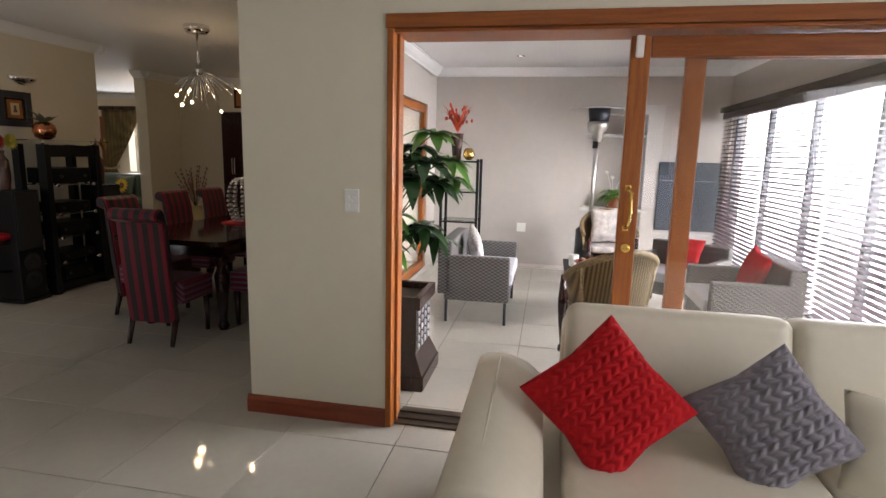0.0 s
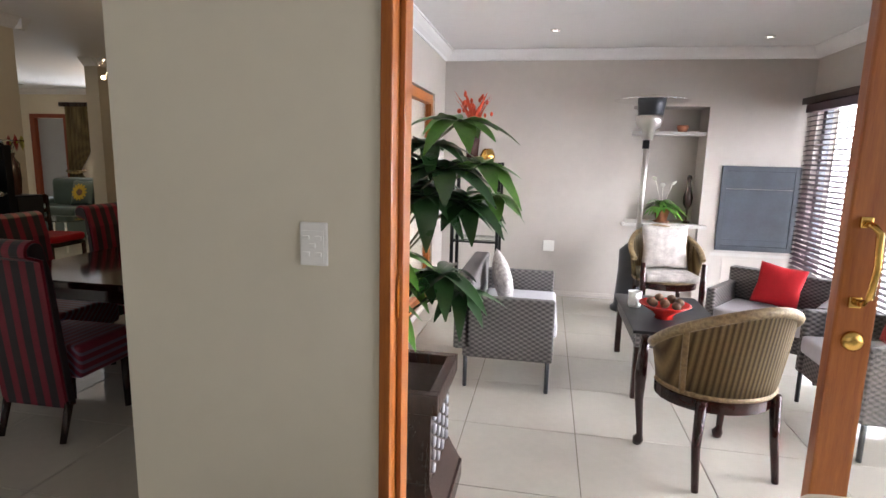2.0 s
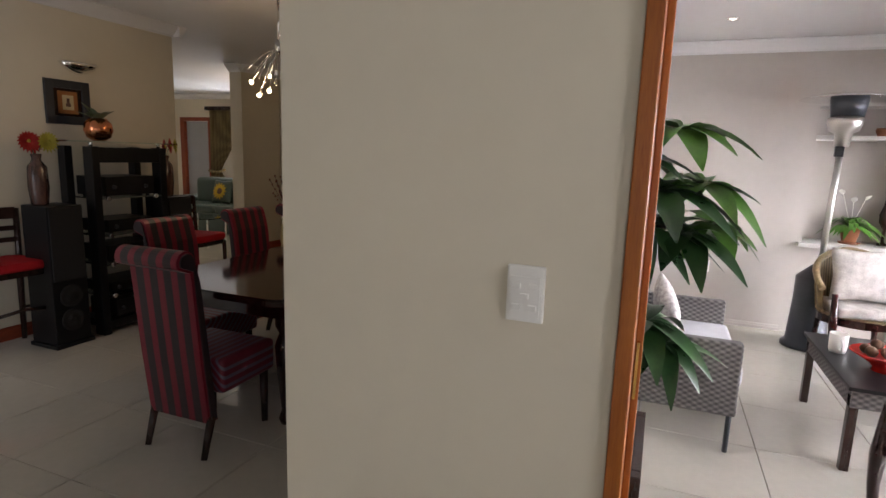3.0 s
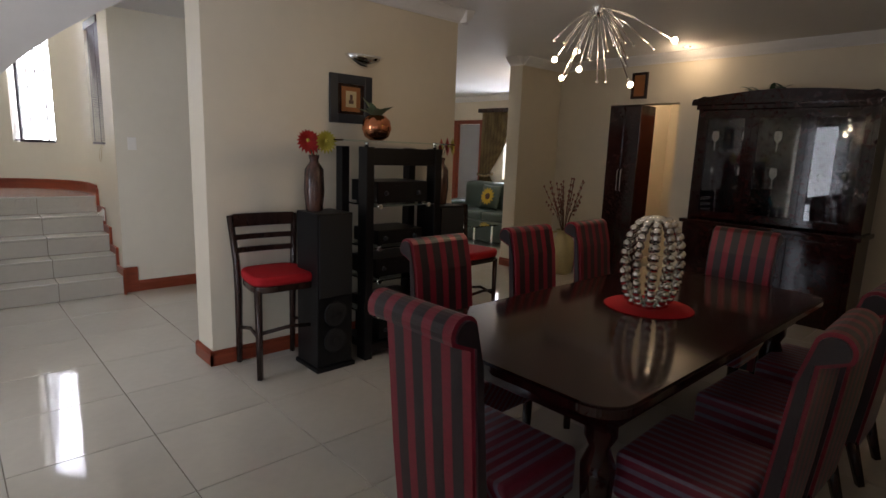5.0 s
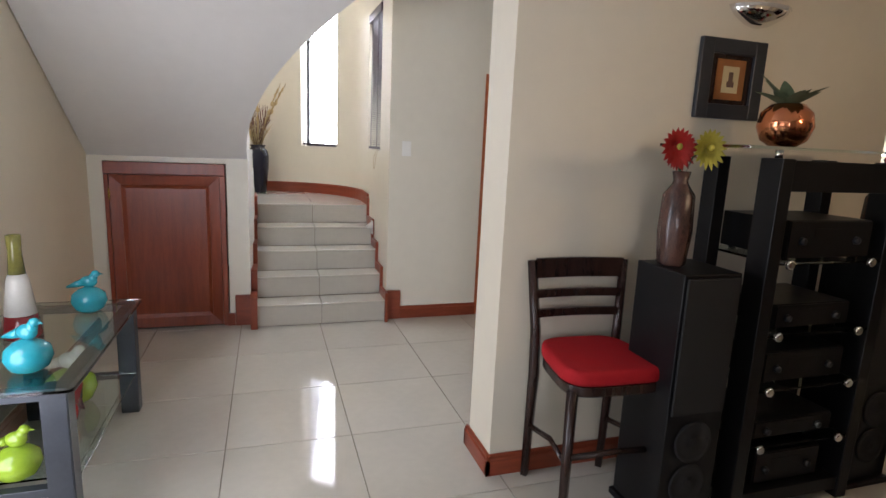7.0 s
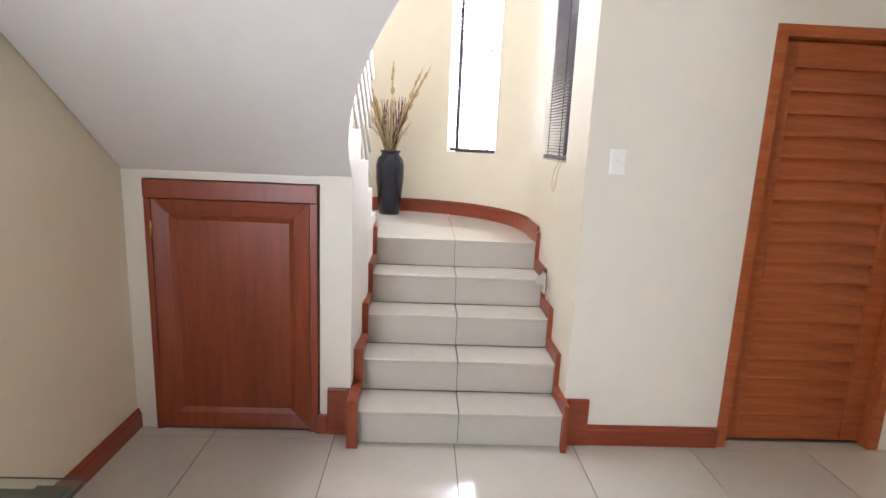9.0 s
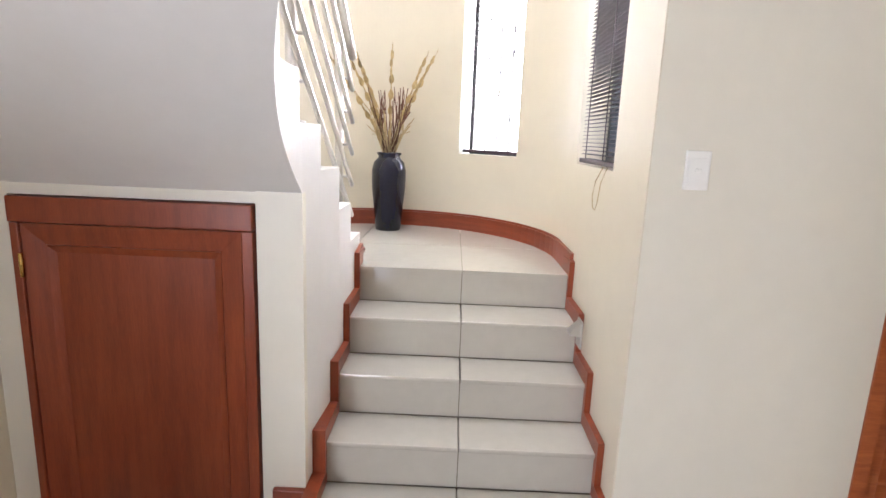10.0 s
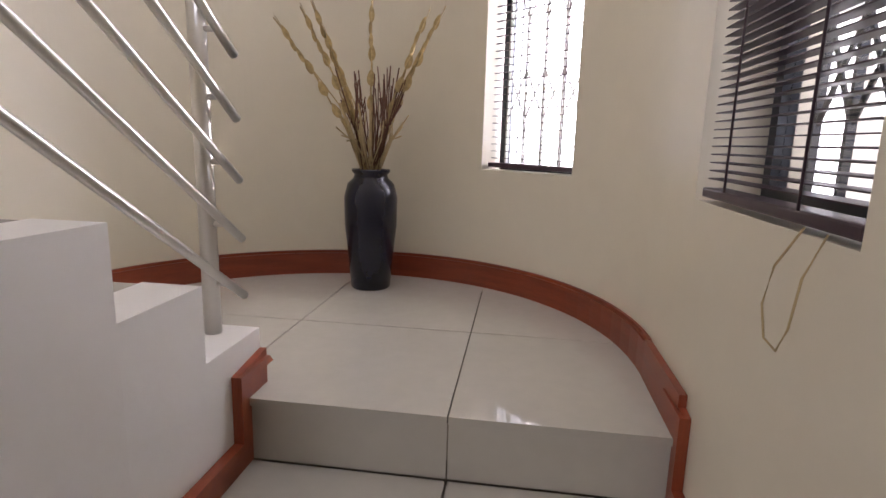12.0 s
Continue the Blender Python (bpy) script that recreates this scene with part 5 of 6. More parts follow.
dt = thing("dining_table", pose(0, 0, 0), "polished dark mahogany dining table with rounded corners", "table")
part("tabletop", prism(rounded(-3.21, 3.50, -2.20, 5.66, 0.12), "z", 0.725, 0.765, 0.008), MAHOG, dt)
part("apron", join(box(-3.08, 3.64, 0.62, -2.33, 3.67, 0.724), box(-3.08, 5.49, 0.62, -2.33, 5.52, 0.724), box(-3.11, 3.64, 0.62, -3.081, 5.52, 0.724), box(-2.329, 3.64, 0.62, -2.30, 5.52, 0.724)), MAHOG, dt)
for x in (-3.04, -2.37):
    for y in (3.73, 5.43):
        part("leg", lathe([(0.035, 0), (0.045, 0.03), (0.028, 0.08), (0.05, 0.3), (0.06, 0.45), (0.035, 0.52), (0.055, 0.56), (0.055, 0.72)], 16, (x, y, 0)), MAHOG, dt)
mat_ = tagged(part("table_mat", lathe([(0.20, 0), (0.205, 0.002), (0.20, 0.005), (0.02, 0.006)], 36, (-2.70, 4.64, 0.7655)), REDSEAT), "round red cloth mat on the dining table", "table mat")
sil = thing("silver_sculpture", pose(-2.70, 4.64, 0.772), "arched hammered silver ornament on the dining table", "ornament")
for k in range(5):
    a = math.pi * k / 5 + 0.2
    pts = []
    for i in range(15):
        b = math.pi * i / 14
        r = 0.115 * math.sin(b) ** 0.75 * (1.0 if k % 2 else 0.86) + 0.02
        pts.append((r * math.cos(a), r * math.sin(a), 0.41 * (1 - math.cos(b)) / 2))
    beads = [ball(0.021, p, (1, 1, 1), 8) for p in pts]
    part("arch", join(*beads), SILVER, sil)
    part("arch", join(*[ball(0.021, (-p[0], -p[1], p[2]), (1, 1, 1), 8) for p in pts]), SILVER, sil)

cha = thing("chandelier", pose(-3.19, 4.765, H), "chrome starburst chandelier with lit bulbs", "chandelier")
part("canopy", lathe([(0.03, -0.075), (0.09, -0.07), (0.12, -0.04), (0.12, 0.0)], 28), CHROME, cha)
part("stem", tube([(0, 0, -0.07), (0, 0, -0.38)], 0.012, 10), CHROME, cha)
part("hub", lathe([(0.012, -0.46), (0.03, -0.42), (0.03, -0.38), (0.012, -0.34)], 16), CHROME, cha)
rc = random.Random(11)
BULBS = []
for k in range(26):
    a = rc.uniform(0, 2 * math.pi)
    e = rc.uniform(-1.45, -0.45)
    ln = rc.uniform(0.22, 0.42)
    d = Vector((math.cos(a) * math.cos(e), math.sin(a) * math.cos(e), math.sin(e)))
    p0 = Vector((0, 0, -0.40))
    p1 = p0 + d * ln
    part("arm", tube([p0, p0 + d * ln * 0.5 + Vector((0, 0, 0.02)), p1], 0.004, 5), CHROME, cha)
    part("crystal", ball(0.007, p1, (1, 1, 1.3), 8), CHROME, cha)
    if k % 5 == 0:
        BULBS.append(p1)
        part("bulb", ball(0.016, p1 + d * 0.02, (1, 1, 1), 10), LIT, cha, "glowing warm bulb")
for k, p in enumerate(BULBS[:3]):
    bulb_light("chandelier_bulb", Vector((-3.19, 4.765, H)) + p + Vector((0, 0, -0.06)), 3.2)
downlight(-6.9, 8.9, H, True)
downlight(-4.27, 8.1, H, True)
downlight(-10.1, 10.2, H, True)
downlight(-4.75, 9.4, H, True)
bulb_light("den_downlight", (-6.9, 8.9, H - 0.06), 36)
bulb_light("dining_downlight", (-4.27, 8.1, H - 0.12), 3.5)
bulb_light("passage_downlight", (-4.75, 9.4, H - 0.06), 16)

# media corner


def seat_pad(k, z0, z1, bev):
    """A seat that widens to a softly bowed front."""
    pts = []
    for i in range(40):
        a = 2 * math.pi * i / 40
        c, s_ = math.cos(a), math.sin(a)
        x = math.copysign(abs(c) ** 0.55, c)
        y = math.copysign(abs(s_) ** 0.42, s_)
        pts.append((k * 0.205 * x + 0.005, k * (0.212 + 0.022 * x) * y))
    bm = prism(pts, "z", z0, z1)
    bmesh.ops.bevel(bm, geom=[e for e in bm.edges if abs(e.verts[0].co.z - e.verts[1].co.z) < 1e-5], offset=bev, segments=4, affect="EDGES", profile=0.6)
    for f in bm.faces:
        f.smooth = len(f.verts) == 4
    return bm


def bar_chair(m):
    """A ladder-back chair with a red seat, facing +x."""
    ob = thing("bar_chair", m, "dark wooden ladder-back chair with a red seat", "chair", "red-seated bar chairs")
    for y in (-0.19, 0.19):
        part("front_leg", tube([(0.17, y, 0), (0.165, y, 0.58)], 0.02, 4, [0.02, 0.026]), DARKWOOD, ob)
        part("back_post", tube([(-0.20, y, 0), (-0.18, y, 0.5), (-0.18, y * 1.04, 0.7), (-0.215, y * 1.16, 1.0)], 0.02, 4, [0.02, 0.026, 0.024, 0.022]), DARKWOOD, ob)
    part("seat_frame", seat_pad(0.96, 0.56, 0.60, 0.006), DARKWOOD, ob)
    part("seat", seat_pad(1.0, 0.601, 0.662, 0.026), REDSEAT, ob, "padded red seat")

    def rung(z, h, x):
        return prism([(x - 0.018 * (1 - (2 * i / 8 - 1) ** 2), -0.205 + 0.41 * i / 8) for i in range(9)] + [(x + 0.018 - 0.018 * (1 - (2 * i / 8 - 1) ** 2), -0.205 + 0.41 * i / 8) for i in range(8, -1, -1)], "z", z, z + h)
    part("top_rail", rung(0.925, 0.085, -0.212), DARKWOOD, ob)
    part("slat", rung(0.84, 0.035, -0.20), DARKWOOD, ob)
    part("slat", rung(0.755, 0.035, -0.192), DARKWOOD, ob)
    part("stretcher", tube([(0.165, -0.19, 0.30), (0.20, 0.0, 0.33), (0.165, 0.19, 0.30)], 0.012, 6), DARKWOOD, ob)
    for y in (-0.19, 0.19):
        part("stretcher", tube([(0.165, y, 0.27), (0.02, y, 0.30), (-0.19, y, 0.25)], 0.012, 6), DARKWOOD, ob)
    return ob


bc = bar_chair(pose(-4.81, 3.77, 0, 0, 0, -3))
copy_thing(bc, pose(-4.72, 5.42, 0, 0, 0, 4))


def speaker(m):
    ob = thing("loudspeaker", m, "tall black floor-standing loudspeaker", "loudspeaker", "floor loudspeakers")
    part("plinth", box(-0.15, -0.145, 0, 0.15, 0.145, 0.03, 0.006), BLACK, ob)
    part("cabinet", box(-0.14, -0.13, 0.03, 0.13, 0.13, 1.045, 0.006), BLACK, ob)
    part("grille", box(0.131, -0.12, 0.50, 0.142, 0.12, 1.03, 0.004), BLACKCLOTH, ob, "black cloth grille")
    for z in (0.2, 0.38):
        part("driver", moved(lathe([(0.085, 0), (0.085, 0.008), (0.07, 0.004), (0.02, -0.0), (0.018, 0.006)], 24), pose(0.131, 0, z, 0, 90)), BLACKCLOTH, ob)
    return ob


sp = speaker(pose(-4.66, 4.04, 0))
copy_thing(sp, pose(-4.70, 5.10, 0))


def flower_vase(m):
    ob = thing("vase", m @ Matrix.Scale(0.9, 4), "brown striped bottle vase with silk flowers", "vase", "flower vases")
    part("bottle", lathe([(0.055, 0), (0.06, 0.01), (0.072, 0.14), (0.066, 0.30), (0.035, 0.345), (0.03, 0.36), (0.038, 0.40), (0.030, 0.40), (0.02, 0.36)], 6), BROWNGLAZE, ob)
    for dx, dy, dz, m_ in ((0.04, -0.085, 0.50, REDPETAL), (0.07, 0.045, 0.50, LIMEPETAL), (-0.02, -0.02, 0.49, REDPETAL)):
        fl = bmesh.new()
        for ring_, rl in ((18, 0.088), (16, 0.07), (12, 0.045)):
            for k in range(ring_):
                a = 2 * math.pi * k / ring_
                leaf(fl, (dx, dy, dz), (0.3 + (0.088 - rl) * 14, math.cos(a), math.sin(a) + 0.1), rl, 0.03, 0.1, Vector((1, 0, 0.01)))
        fh = part("flower", fl, m_, ob)
        part("flower_eye", ball(0.014, (dx + 0.03, dy, dz), (0.6, 1, 1), 8), LIMEPETAL, fh)
        part("stem", tube([(0, 0, 0.35), (dx * 0.4, dy * 0.5, 0.46), (dx, dy, dz)], 0.004, 5), LEAF, ob)
    return ob


fv = flower_vase(pose(-4.70, 3.985, 1.046))
copy_thing(fv, pose(-4.72, 5.10, 1.046, 0, 0, 40))

rack = thing("media_rack", pose(-4.90, 4.27, 0), "black wooden hi-fi rack with glass shelves", "shelf")
for y in (0.0, 0.60):
    part("side_board", boxes((0.28, y, 0, 0.38, y + 0.06, 1.47, 0.004)), BLACK, rack)
    part("side_board", boxes((0.0, y, 0, 0.08, y + 0.06, 1.47, 0.004)), BLACK, rack)
part("top_panel", box(0.33, 0.061, 1.35, 0.37, 0.599, 1.465, 0.003), BLACK, rack)
part("base_board", box(0.0, 0.061, 0.04, 0.37, 0.599, 0.10, 0.003), BLACK, rack)
for z in (0.30, 0.55, 0.78, 1.07):
    part("glass_shelf", box(0.01, 0.062, z, 0.375, 0.598, z + 0.010), GREENGLASS, rack)
    for y in (0.11, 0.54):
        part("shelf_pin", moved(lathe([(0.02, 0), (0.02, 0.012), (0.014, 0.016)], 12), pose(0.376, y, z + 0.004, 0, 90)), CHROME, rack)
for y in (0.03, 0.63):
    part("spacer", lathe([(0.014, 0), (0.014, 0.03)], 12, (0.33, y, 1.47)), CHROME, rack)
tagged(part("glass_top", prism(rounded(-4.98, 4.08, -4.50, 5.06, 0.03), "z", 1.501, 1.511), GREENGLASS, rack), "clear glass top")
for o in rack.children:
    if o.name.startswith("glass_top"):
        o.matrix_basis = Matrix.Translation((4.90, -4.27, 0))


def hifi(z, w, h, d, label, name="amplifier"):
    ob = thing(name, pose(-4.87, 4.60, z), label, "hi-fi unit", "hi-fi units")
    part("case", box(0, -w / 2, 0.012, d, w / 2, h, 0.004), BLACK, ob)
    part("front", box(d, -w / 2 + 0.005, 0.016, d + 0.008, w / 2 - 0.005, h - 0.004, 0.002), BLACK, ob)
    for y in (-w * 0.35, w * 0.3):
        part("knob", moved(lathe([(0.016, 0), (0.014, 0.015), (0.004, 0.016)], 16), pose(d + 0.008, y, h * 0.5, 0, 90)), GREYMETAL, ob)
    part("display", box(d + 0.008, -0.09, h * 0.55, d + 0.0095, 0.08, h * 0.8), BLACK, ob)
    for x in (0.03, d - 0.03):
        for y in (-w / 2 + 0.04, w / 2 - 0.04):
            part("foot", lathe([(0.015, 0), (0.015, 0.012)], 10, (x, y, 0)), BLACK, ob)
    return ob


hifi(1.08, 0.44, 0.16, 0.32, "black hi-fi amplifier on the rack")
hifi(0.79, 0.40, 0.11, 0.30, "slim black disc player on the rack", "disc_player")
hifi(0.56, 0.43, 0.14, 0.30, "black receiver on the rack", "receiver")
hifi(0.31, 0.43, 0.09, 0.30, "slim black video player on the rack", "video_player")
hifi(0.10, 0.36, 0.15, 0.30, "black tuner at the bottom of the rack", "tuner")
cp = thing("copper_pot", pose(-4.74, 4.50, 1.511), "round polished copper pot with a succulent", "pot")
part("bowl", lathe([(0.04, 0), (0.085, 0.03), (0.105, 0.085), (0.095, 0.14), (0.06, 0.175), (0.05, 0.175), (0.06, 0.15)], 28), COPPER, cp)
sl = bmesh.new()
for k in range(16):
    a = k * 2.4
    leaf(sl, (0, 0, 0.16), (math.cos(a), math.sin(a), rnd.uniform(0.2, 1.4)), rnd.uniform(0.11, 0.2), 0.055, 0.1)
part("succulent_leaves", sl, mat("grey_green_leaf", (0.13, 0.17, 0.09), 0.6, vary=0.3, scale=20), cp)

pic = thing("framed_picture", pose(-5.058, 4.305, 1.635), "dark framed picture with an orange mount", "picture")
part("frame", boxes((0, 0, 0, 0.025, 0.065, 0.345, 0.005), (0, 0.295, 0, 0.025, 0.36, 0.345, 0.005), (0, 0.065, 0.28, 0.025, 0.295, 0.345, 0.005), (0, 0.065, 0, 0.025, 0.295, 0.065, 0.005)), GREYMETAL, pic)
part("mount", box(0, 0.065, 0.065, 0.010, 0.295, 0.28), DARKWOOD, pic)
part("inner_mount", box(0.010, 0.10, 0.085, 0.013, 0.26, 0.26), GOLDMAT, pic)
part("print", box(0.013, 0.135, 0.115, 0.015, 0.225, 0.23), PAPER, pic)
part("motif", boxes((0.015, 0.16, 0.14, 0.016, 0.20, 0.165), (0.015, 0.168, 0.165, 0.016, 0.192, 0.205)), OUTWALL, pic)
pic2 = thing("framed_picture", pose(-5.02, YB - 0.002, 2.14), "small dark framed picture over the cupboard", "picture")
part("frame", boxes((0, -0.02, 0, 0.03, 0, 0.30), (0.17, -0.02, 0, 0.20, 0, 0.30), (0.03, -0.02, 0.27, 0.17, 0, 0.30), (0.03, -0.02, 0, 0.17, 0, 0.03)), DARKWOOD, pic2)
part("print", box(0.03, -0.008, 0.03, 0.17, 0, 0.27), GOLDMAT, pic2)
scn = thing("wall_lamp", pose(-5.058, 4.60, 2.04), "half-bowl chrome wall lamp, unlit", "wall lamp")


def half_bowl():
    bm = lathe([(0.02, 0), (0.07, 0.012), (0.13, 0.045), (0.165, 0.085), (0.16, 0.087), (0.12, 0.055), (0.05, 0.025)], 32)
    bmesh.ops.scale(bm, vec=(0.62, 1, 1), verts=bm.verts[:])
    bmesh.ops.bisect_plane(bm, geom=bm.verts[:] + bm.edges[:] + bm.faces[:], plane_co=(0, 0, 0), plane_no=(-1, 0, 0), clear_outer=True)
    return bm


part("bowl", half_bowl(), CHROME, scn)

# cupboard, cabinet and floor vase at the back of the dining room
cup = thing("tall_cupboard", pose(-5.27, YB + 0.02, 0), "tall dark mahogany cupboard with steel pulls", "cupboard")
part("door", box(0, -0.04, 0.03, 0.20, 0, 2.07, 0.004), MAHOG, cup)
part("door", box(0.204, -0.04, 0.03, 0.41, 0, 2.07, 0.004), MAHOG, cup)
part("plinth", box(0, -0.03, 0, 0.41, 0.3, 0.028), MAHOG, cup)
part("carcass", box(0, 0.002, 0.03, 0.41, 0.3, 2.07), MAHOG, cup)
for x in (0.18, 0.225):
    part("pull", tube([(x, -0.04, 1.05), (x, -0.065, 1.06), (x, -0.065, 1.30), (x, -0.04, 1.31)], 0.006, 6), STEEL, cup)
inner = thing("door_4", pose(-4.40, 9.0, 0), "brown wooden door standing open in the passage", "door", kind="structure")
part("leaf", boxes((0, 0, 0.01, 0.04, 0.8, 2.03, 0.004)), REDWOOD, inner)
part("handle", tube([(-0.03, 0.08, 1.0), (-0.05, 0.08, 1.0), (-0.05, 0.18, 1.0)], 0.008, 6), CHROME, inner)

cab = thing("display_cabinet", pose(-4.02, 7.90, 0), "dark mahogany display cabinet with glass doors", "cabinet")
CW = 1.5
part("base", box(0, 0.0, 0.06, CW, 0.48, 0.82, 0.006), MAHOG, cab)
part("plinth", box(0.02, 0.02, 0, CW - 0.02, 0.46, 0.06), MAHOG, cab)
part("worktop", box(-0.03, -0.03, 0.82, CW + 0.03, 0.49, 0.86, 0.008), MAHOG, cab)
part("side", box(0, 0.10, 0.86, 0.04, 0.48, 1.96), MAHOG, cab)
part("side", box(CW - 0.04, 0.10, 0.86, CW, 0.48, 1.96), MAHOG, cab)
part("back", box(0.04, 0.46, 0.86, CW - 0.04, 0.48, 1.96), MAHOG, cab)
for z in (1.2, 1.55):
    part("shelf", box(0.04, 0.14, z, CW - 0.04, 0.46, z + 0.015), MAHOG, cab)
part("crown", join(box(-0.02, 0.08, 1.96, CW + 0.02, 0.49, 2.0), box(-0.06, 0.04, 2.0, CW + 0.06, 0.49, 2.04, 0.008), prism([(-0.06 + i * 0.054, 2.04 + (0.05 if i in (2, 28) else 0.02 + 0.07 * math.sin(math.pi * i / 30))) for i in range(31)] + [(CW + 0.06, 2.04), (-0.06, 2.04)], "y", 0.06, 0.09)), MAHOG, cab)
for k in range(3):
    x0 = 0.04 + k * 0.474
    d_ = part("door", boxes((x0, 0.10, 0.88, x0 + 0.06, 0.13, 1.95), (x0 + 0.412, 0.10, 0.88, x0 + 0.47, 0.13, 1.95), (x0 + 0.06, 0.10, 1.87, x0 + 0.412, 0.13, 1.95), (x0 + 0.06, 0.10, 0.88, x0 + 0.412, 0.13, 0.95)), MAHOG, cab)
    part("pane", box(x0 + 0.06, 0.112, 0.95, x0 + 0.412, 0.117, 1.87), GLASS, d_)
    part("cupboard_door", box(x0 + 0.01, -0.015, 0.12, x0 + 0.46, -0.001, 0.78, 0.004), MAHOG, cab)
for k in range(9):
    gx = -4.02 + 0.12 + (k % 5) * 0.29
    gz = (1.215, 1.565)[k // 5]
    gl = thing("wine_glass", pose(gx, 8.18, gz), "clear stemmed glass in the display cabinet", "glass", "glasses in the cabinet")
    part("bowl", lathe([(0.03, 0), (0.004, 0.006), (0.004, 0.08), (0.035, 0.12), (0.03, 0.19), (0.027, 0.19), (0.03, 0.125), (0.003, 0.09)], 12), SILVER if k % 4 == 0 else CLEARCER, gl)
tp = thing("trailing_plant", pose(-3.45, 8.12, 2.04), "dark green silk plant on the display cabinet", "plant")
tl = bmesh.new()
for k in range(46):
    a = rnd.uniform(0, 6.28)
    leaf(tl, (rnd.uniform(-0.2, 0.2), rnd.uniform(-0.06, 0.06), 0.05), (math.cos(a), math.sin(a) * 0.6, rnd.uniform(0.0, 1.2)), rnd.uniform(0.1, 0.26), 0.05, 0.4)
part("leaves", tl, LEAF, tp)
part("basket", lathe([(0.08, 0), (0.10, 0.07), (0.09, 0.07)], 14), CANE_E, tp)
jug = thing("floor_vase", pose(-5.45, 7.85, 0), "pale yellow floor jug with dry pink branches", "vase")
part("jar", lathe([(0.10, 0), (0.13, 0.03), (0.15, 0.25), (0.14, 0.40), (0.085, 0.48), (0.08, 0.52), (0.10, 0.55), (0.09, 0.55), (0.065, 0.5)], 24), YELLOWCER, jug)
part("handle", tube([(-0.09, 0, 0.52), (-0.16, 0, 0.5), (-0.17, 0, 0.42), (-0.135, 0, 0.36)], 0.014, 8), YELLOWCER, jug)
tw, bd = [], []
for k in range(24):
    a, e = rnd.uniform(0, 6.28), rnd.uniform(0.05, 0.32)
    tip = (math.cos(a) * e, math.sin(a) * e * 0.7, rnd.uniform(0.85, 1.18))
    tw.append(tube([(0, 0, 0.48), (tip[0] * 0.4, tip[1] * 0.4, 0.75), tip], 0.003, 4))
    bd += [ball(0.012, (tip[0] * f, tip[1] * f, 0.48 + (tip[2] - 0.48) * f ** 0.9), (1, 1, 1.3), 6) for f in (0.6, 0.75, 0.88, 1.0)]
part("branches", join(*tw), TWIG, jug)["kind"] = "stuff"
part("buds", join(*bd), mat("dusty_pink_bud", (0.36, 0.16, 0.13), 0.8, vary=0.3, scale=30), jug)["kind"] = "stuff"

# den
den = thing("den_sofa", pose(-8.5, 8.5, 0), "dark green leather sofa in the den", "sofa")
part("base", soft(0, 0, 0.05, 2.0, 0.9, 0.40, 0.06), GREENLEATHER, den)
part("arm", soft(1.98, -0.02, 0.05, 2.24, 0.92, 0.62, 0.08), GREENLEATHER, den)
part("arm", soft(-0.24, -0.02, 0.05, 0.02, 0.92, 0.62, 0.08), GREENLEATHER, den)
for k in range(2):
    part("seat_cushion", soft(0.02 + k * 0.98, 0.0, 0.38, 0.98 + k * 0.98, 0.62, 0.52, 0.06), GREENLEATHER, den)
    part("back_cushion", soft(0.02 + k * 0.98, 0.58, 0.42, 0.98 + k * 0.98, 0.95, 0.95, 0.1), GREENLEATHER, den)


def sunflower_cushion(m, petal):
    ob = thing("flower_cushion", m, "green cushion with a large yellow flower", "cushion", "flower cushions")
    part("pad", pillow(0.42, 0.42, 0.13), GREENLEATHER, ob)
    fl = bmesh.new()
    for k in range(14):
        a = 2 * math.pi * k / 14
        leaf(fl, (0.05 * math.cos(a), -0.072, 0.05 * math.sin(a)), (math.cos(a), -0.02, math.sin(a)), 0.10, 0.045, 0.0, Vector((0, -1, 0.01)))
    part("petals", fl, petal, ob)
    part("flower_eye", ball(0.055, (0, -0.062, 0), (1, 0.3, 1), 12), OUTWALL, ob)


sunflower_cushion(pose(-7.75, 8.98, 0.72, -14), mat("yellow_petal", (0.55, 0.38, 0.03), 0.7, vary=0.2, scale=30))
sunflower_cushion(pose(-7.0, 8.98, 0.72, -14), ORANGE)
cur = thing("curtain", pose(-9.86, 10.93, 0.05), "olive striped curtain tied back at the window", "curtain")


def drape(w, h, pull):
    bm = bmesh.new()
    rows = []
    for j in range(25):
        v = j / 24
        wj = w * (1 - pull * max(0.0, 1 - abs(v - 0.42) / 0.58) ** 1.3)
        rows.append([bm.verts.new((wj * i / 40, -0.03 - 0.028 * math.sin(i * 1.1), h * v)) for i in range(41)])
    for a, b in zip(rows, rows[1:]):
        for i in range(40):
            bm.faces.new((a[i], a[i + 1], b[i + 1], b[i])).smooth = True
    bmesh.ops.solidify(bm, geom=bm.faces[:], thickness=0.006)
    return bm


part("cloth", drape(1.0, 2.24, 0.75), CURTAIN, cur)
part("tie_band", tube([(-0.02, -0.08, 0.93), (0.2, -0.09, 0.9), (0.42, -0.08, 0.96)], 0.03, 8), CURTAIN, cur)
part("pelmet", box(-0.05, -0.12, 2.22, 1.9, 0.06, 2.30, 0.006), DARKWOOD, cur)
fdr = thing("door_5", pose(-10.75, 11.0, 0), "grey door in a dark wooden frame", "door", kind="structure")
part("door_frame", boxes((-0.06, -0.02, 0, 0.05, 0.12, 2.05), (0.75, -0.02, 0, 0.86, 0.12, 2.05), (-0.06, -0.02, 2.05, 0.86, 0.12, 2.13)), REDWOOD, fdr)
part("leaf", box(0.055, 0.06, 0.01, 0.745, 0.10, 2.04), GREYDOOR, fdr)
gt = thing("glass_side_table", pose(-7.0, 7.75, 0), "small glass topped table in the den", "side table")
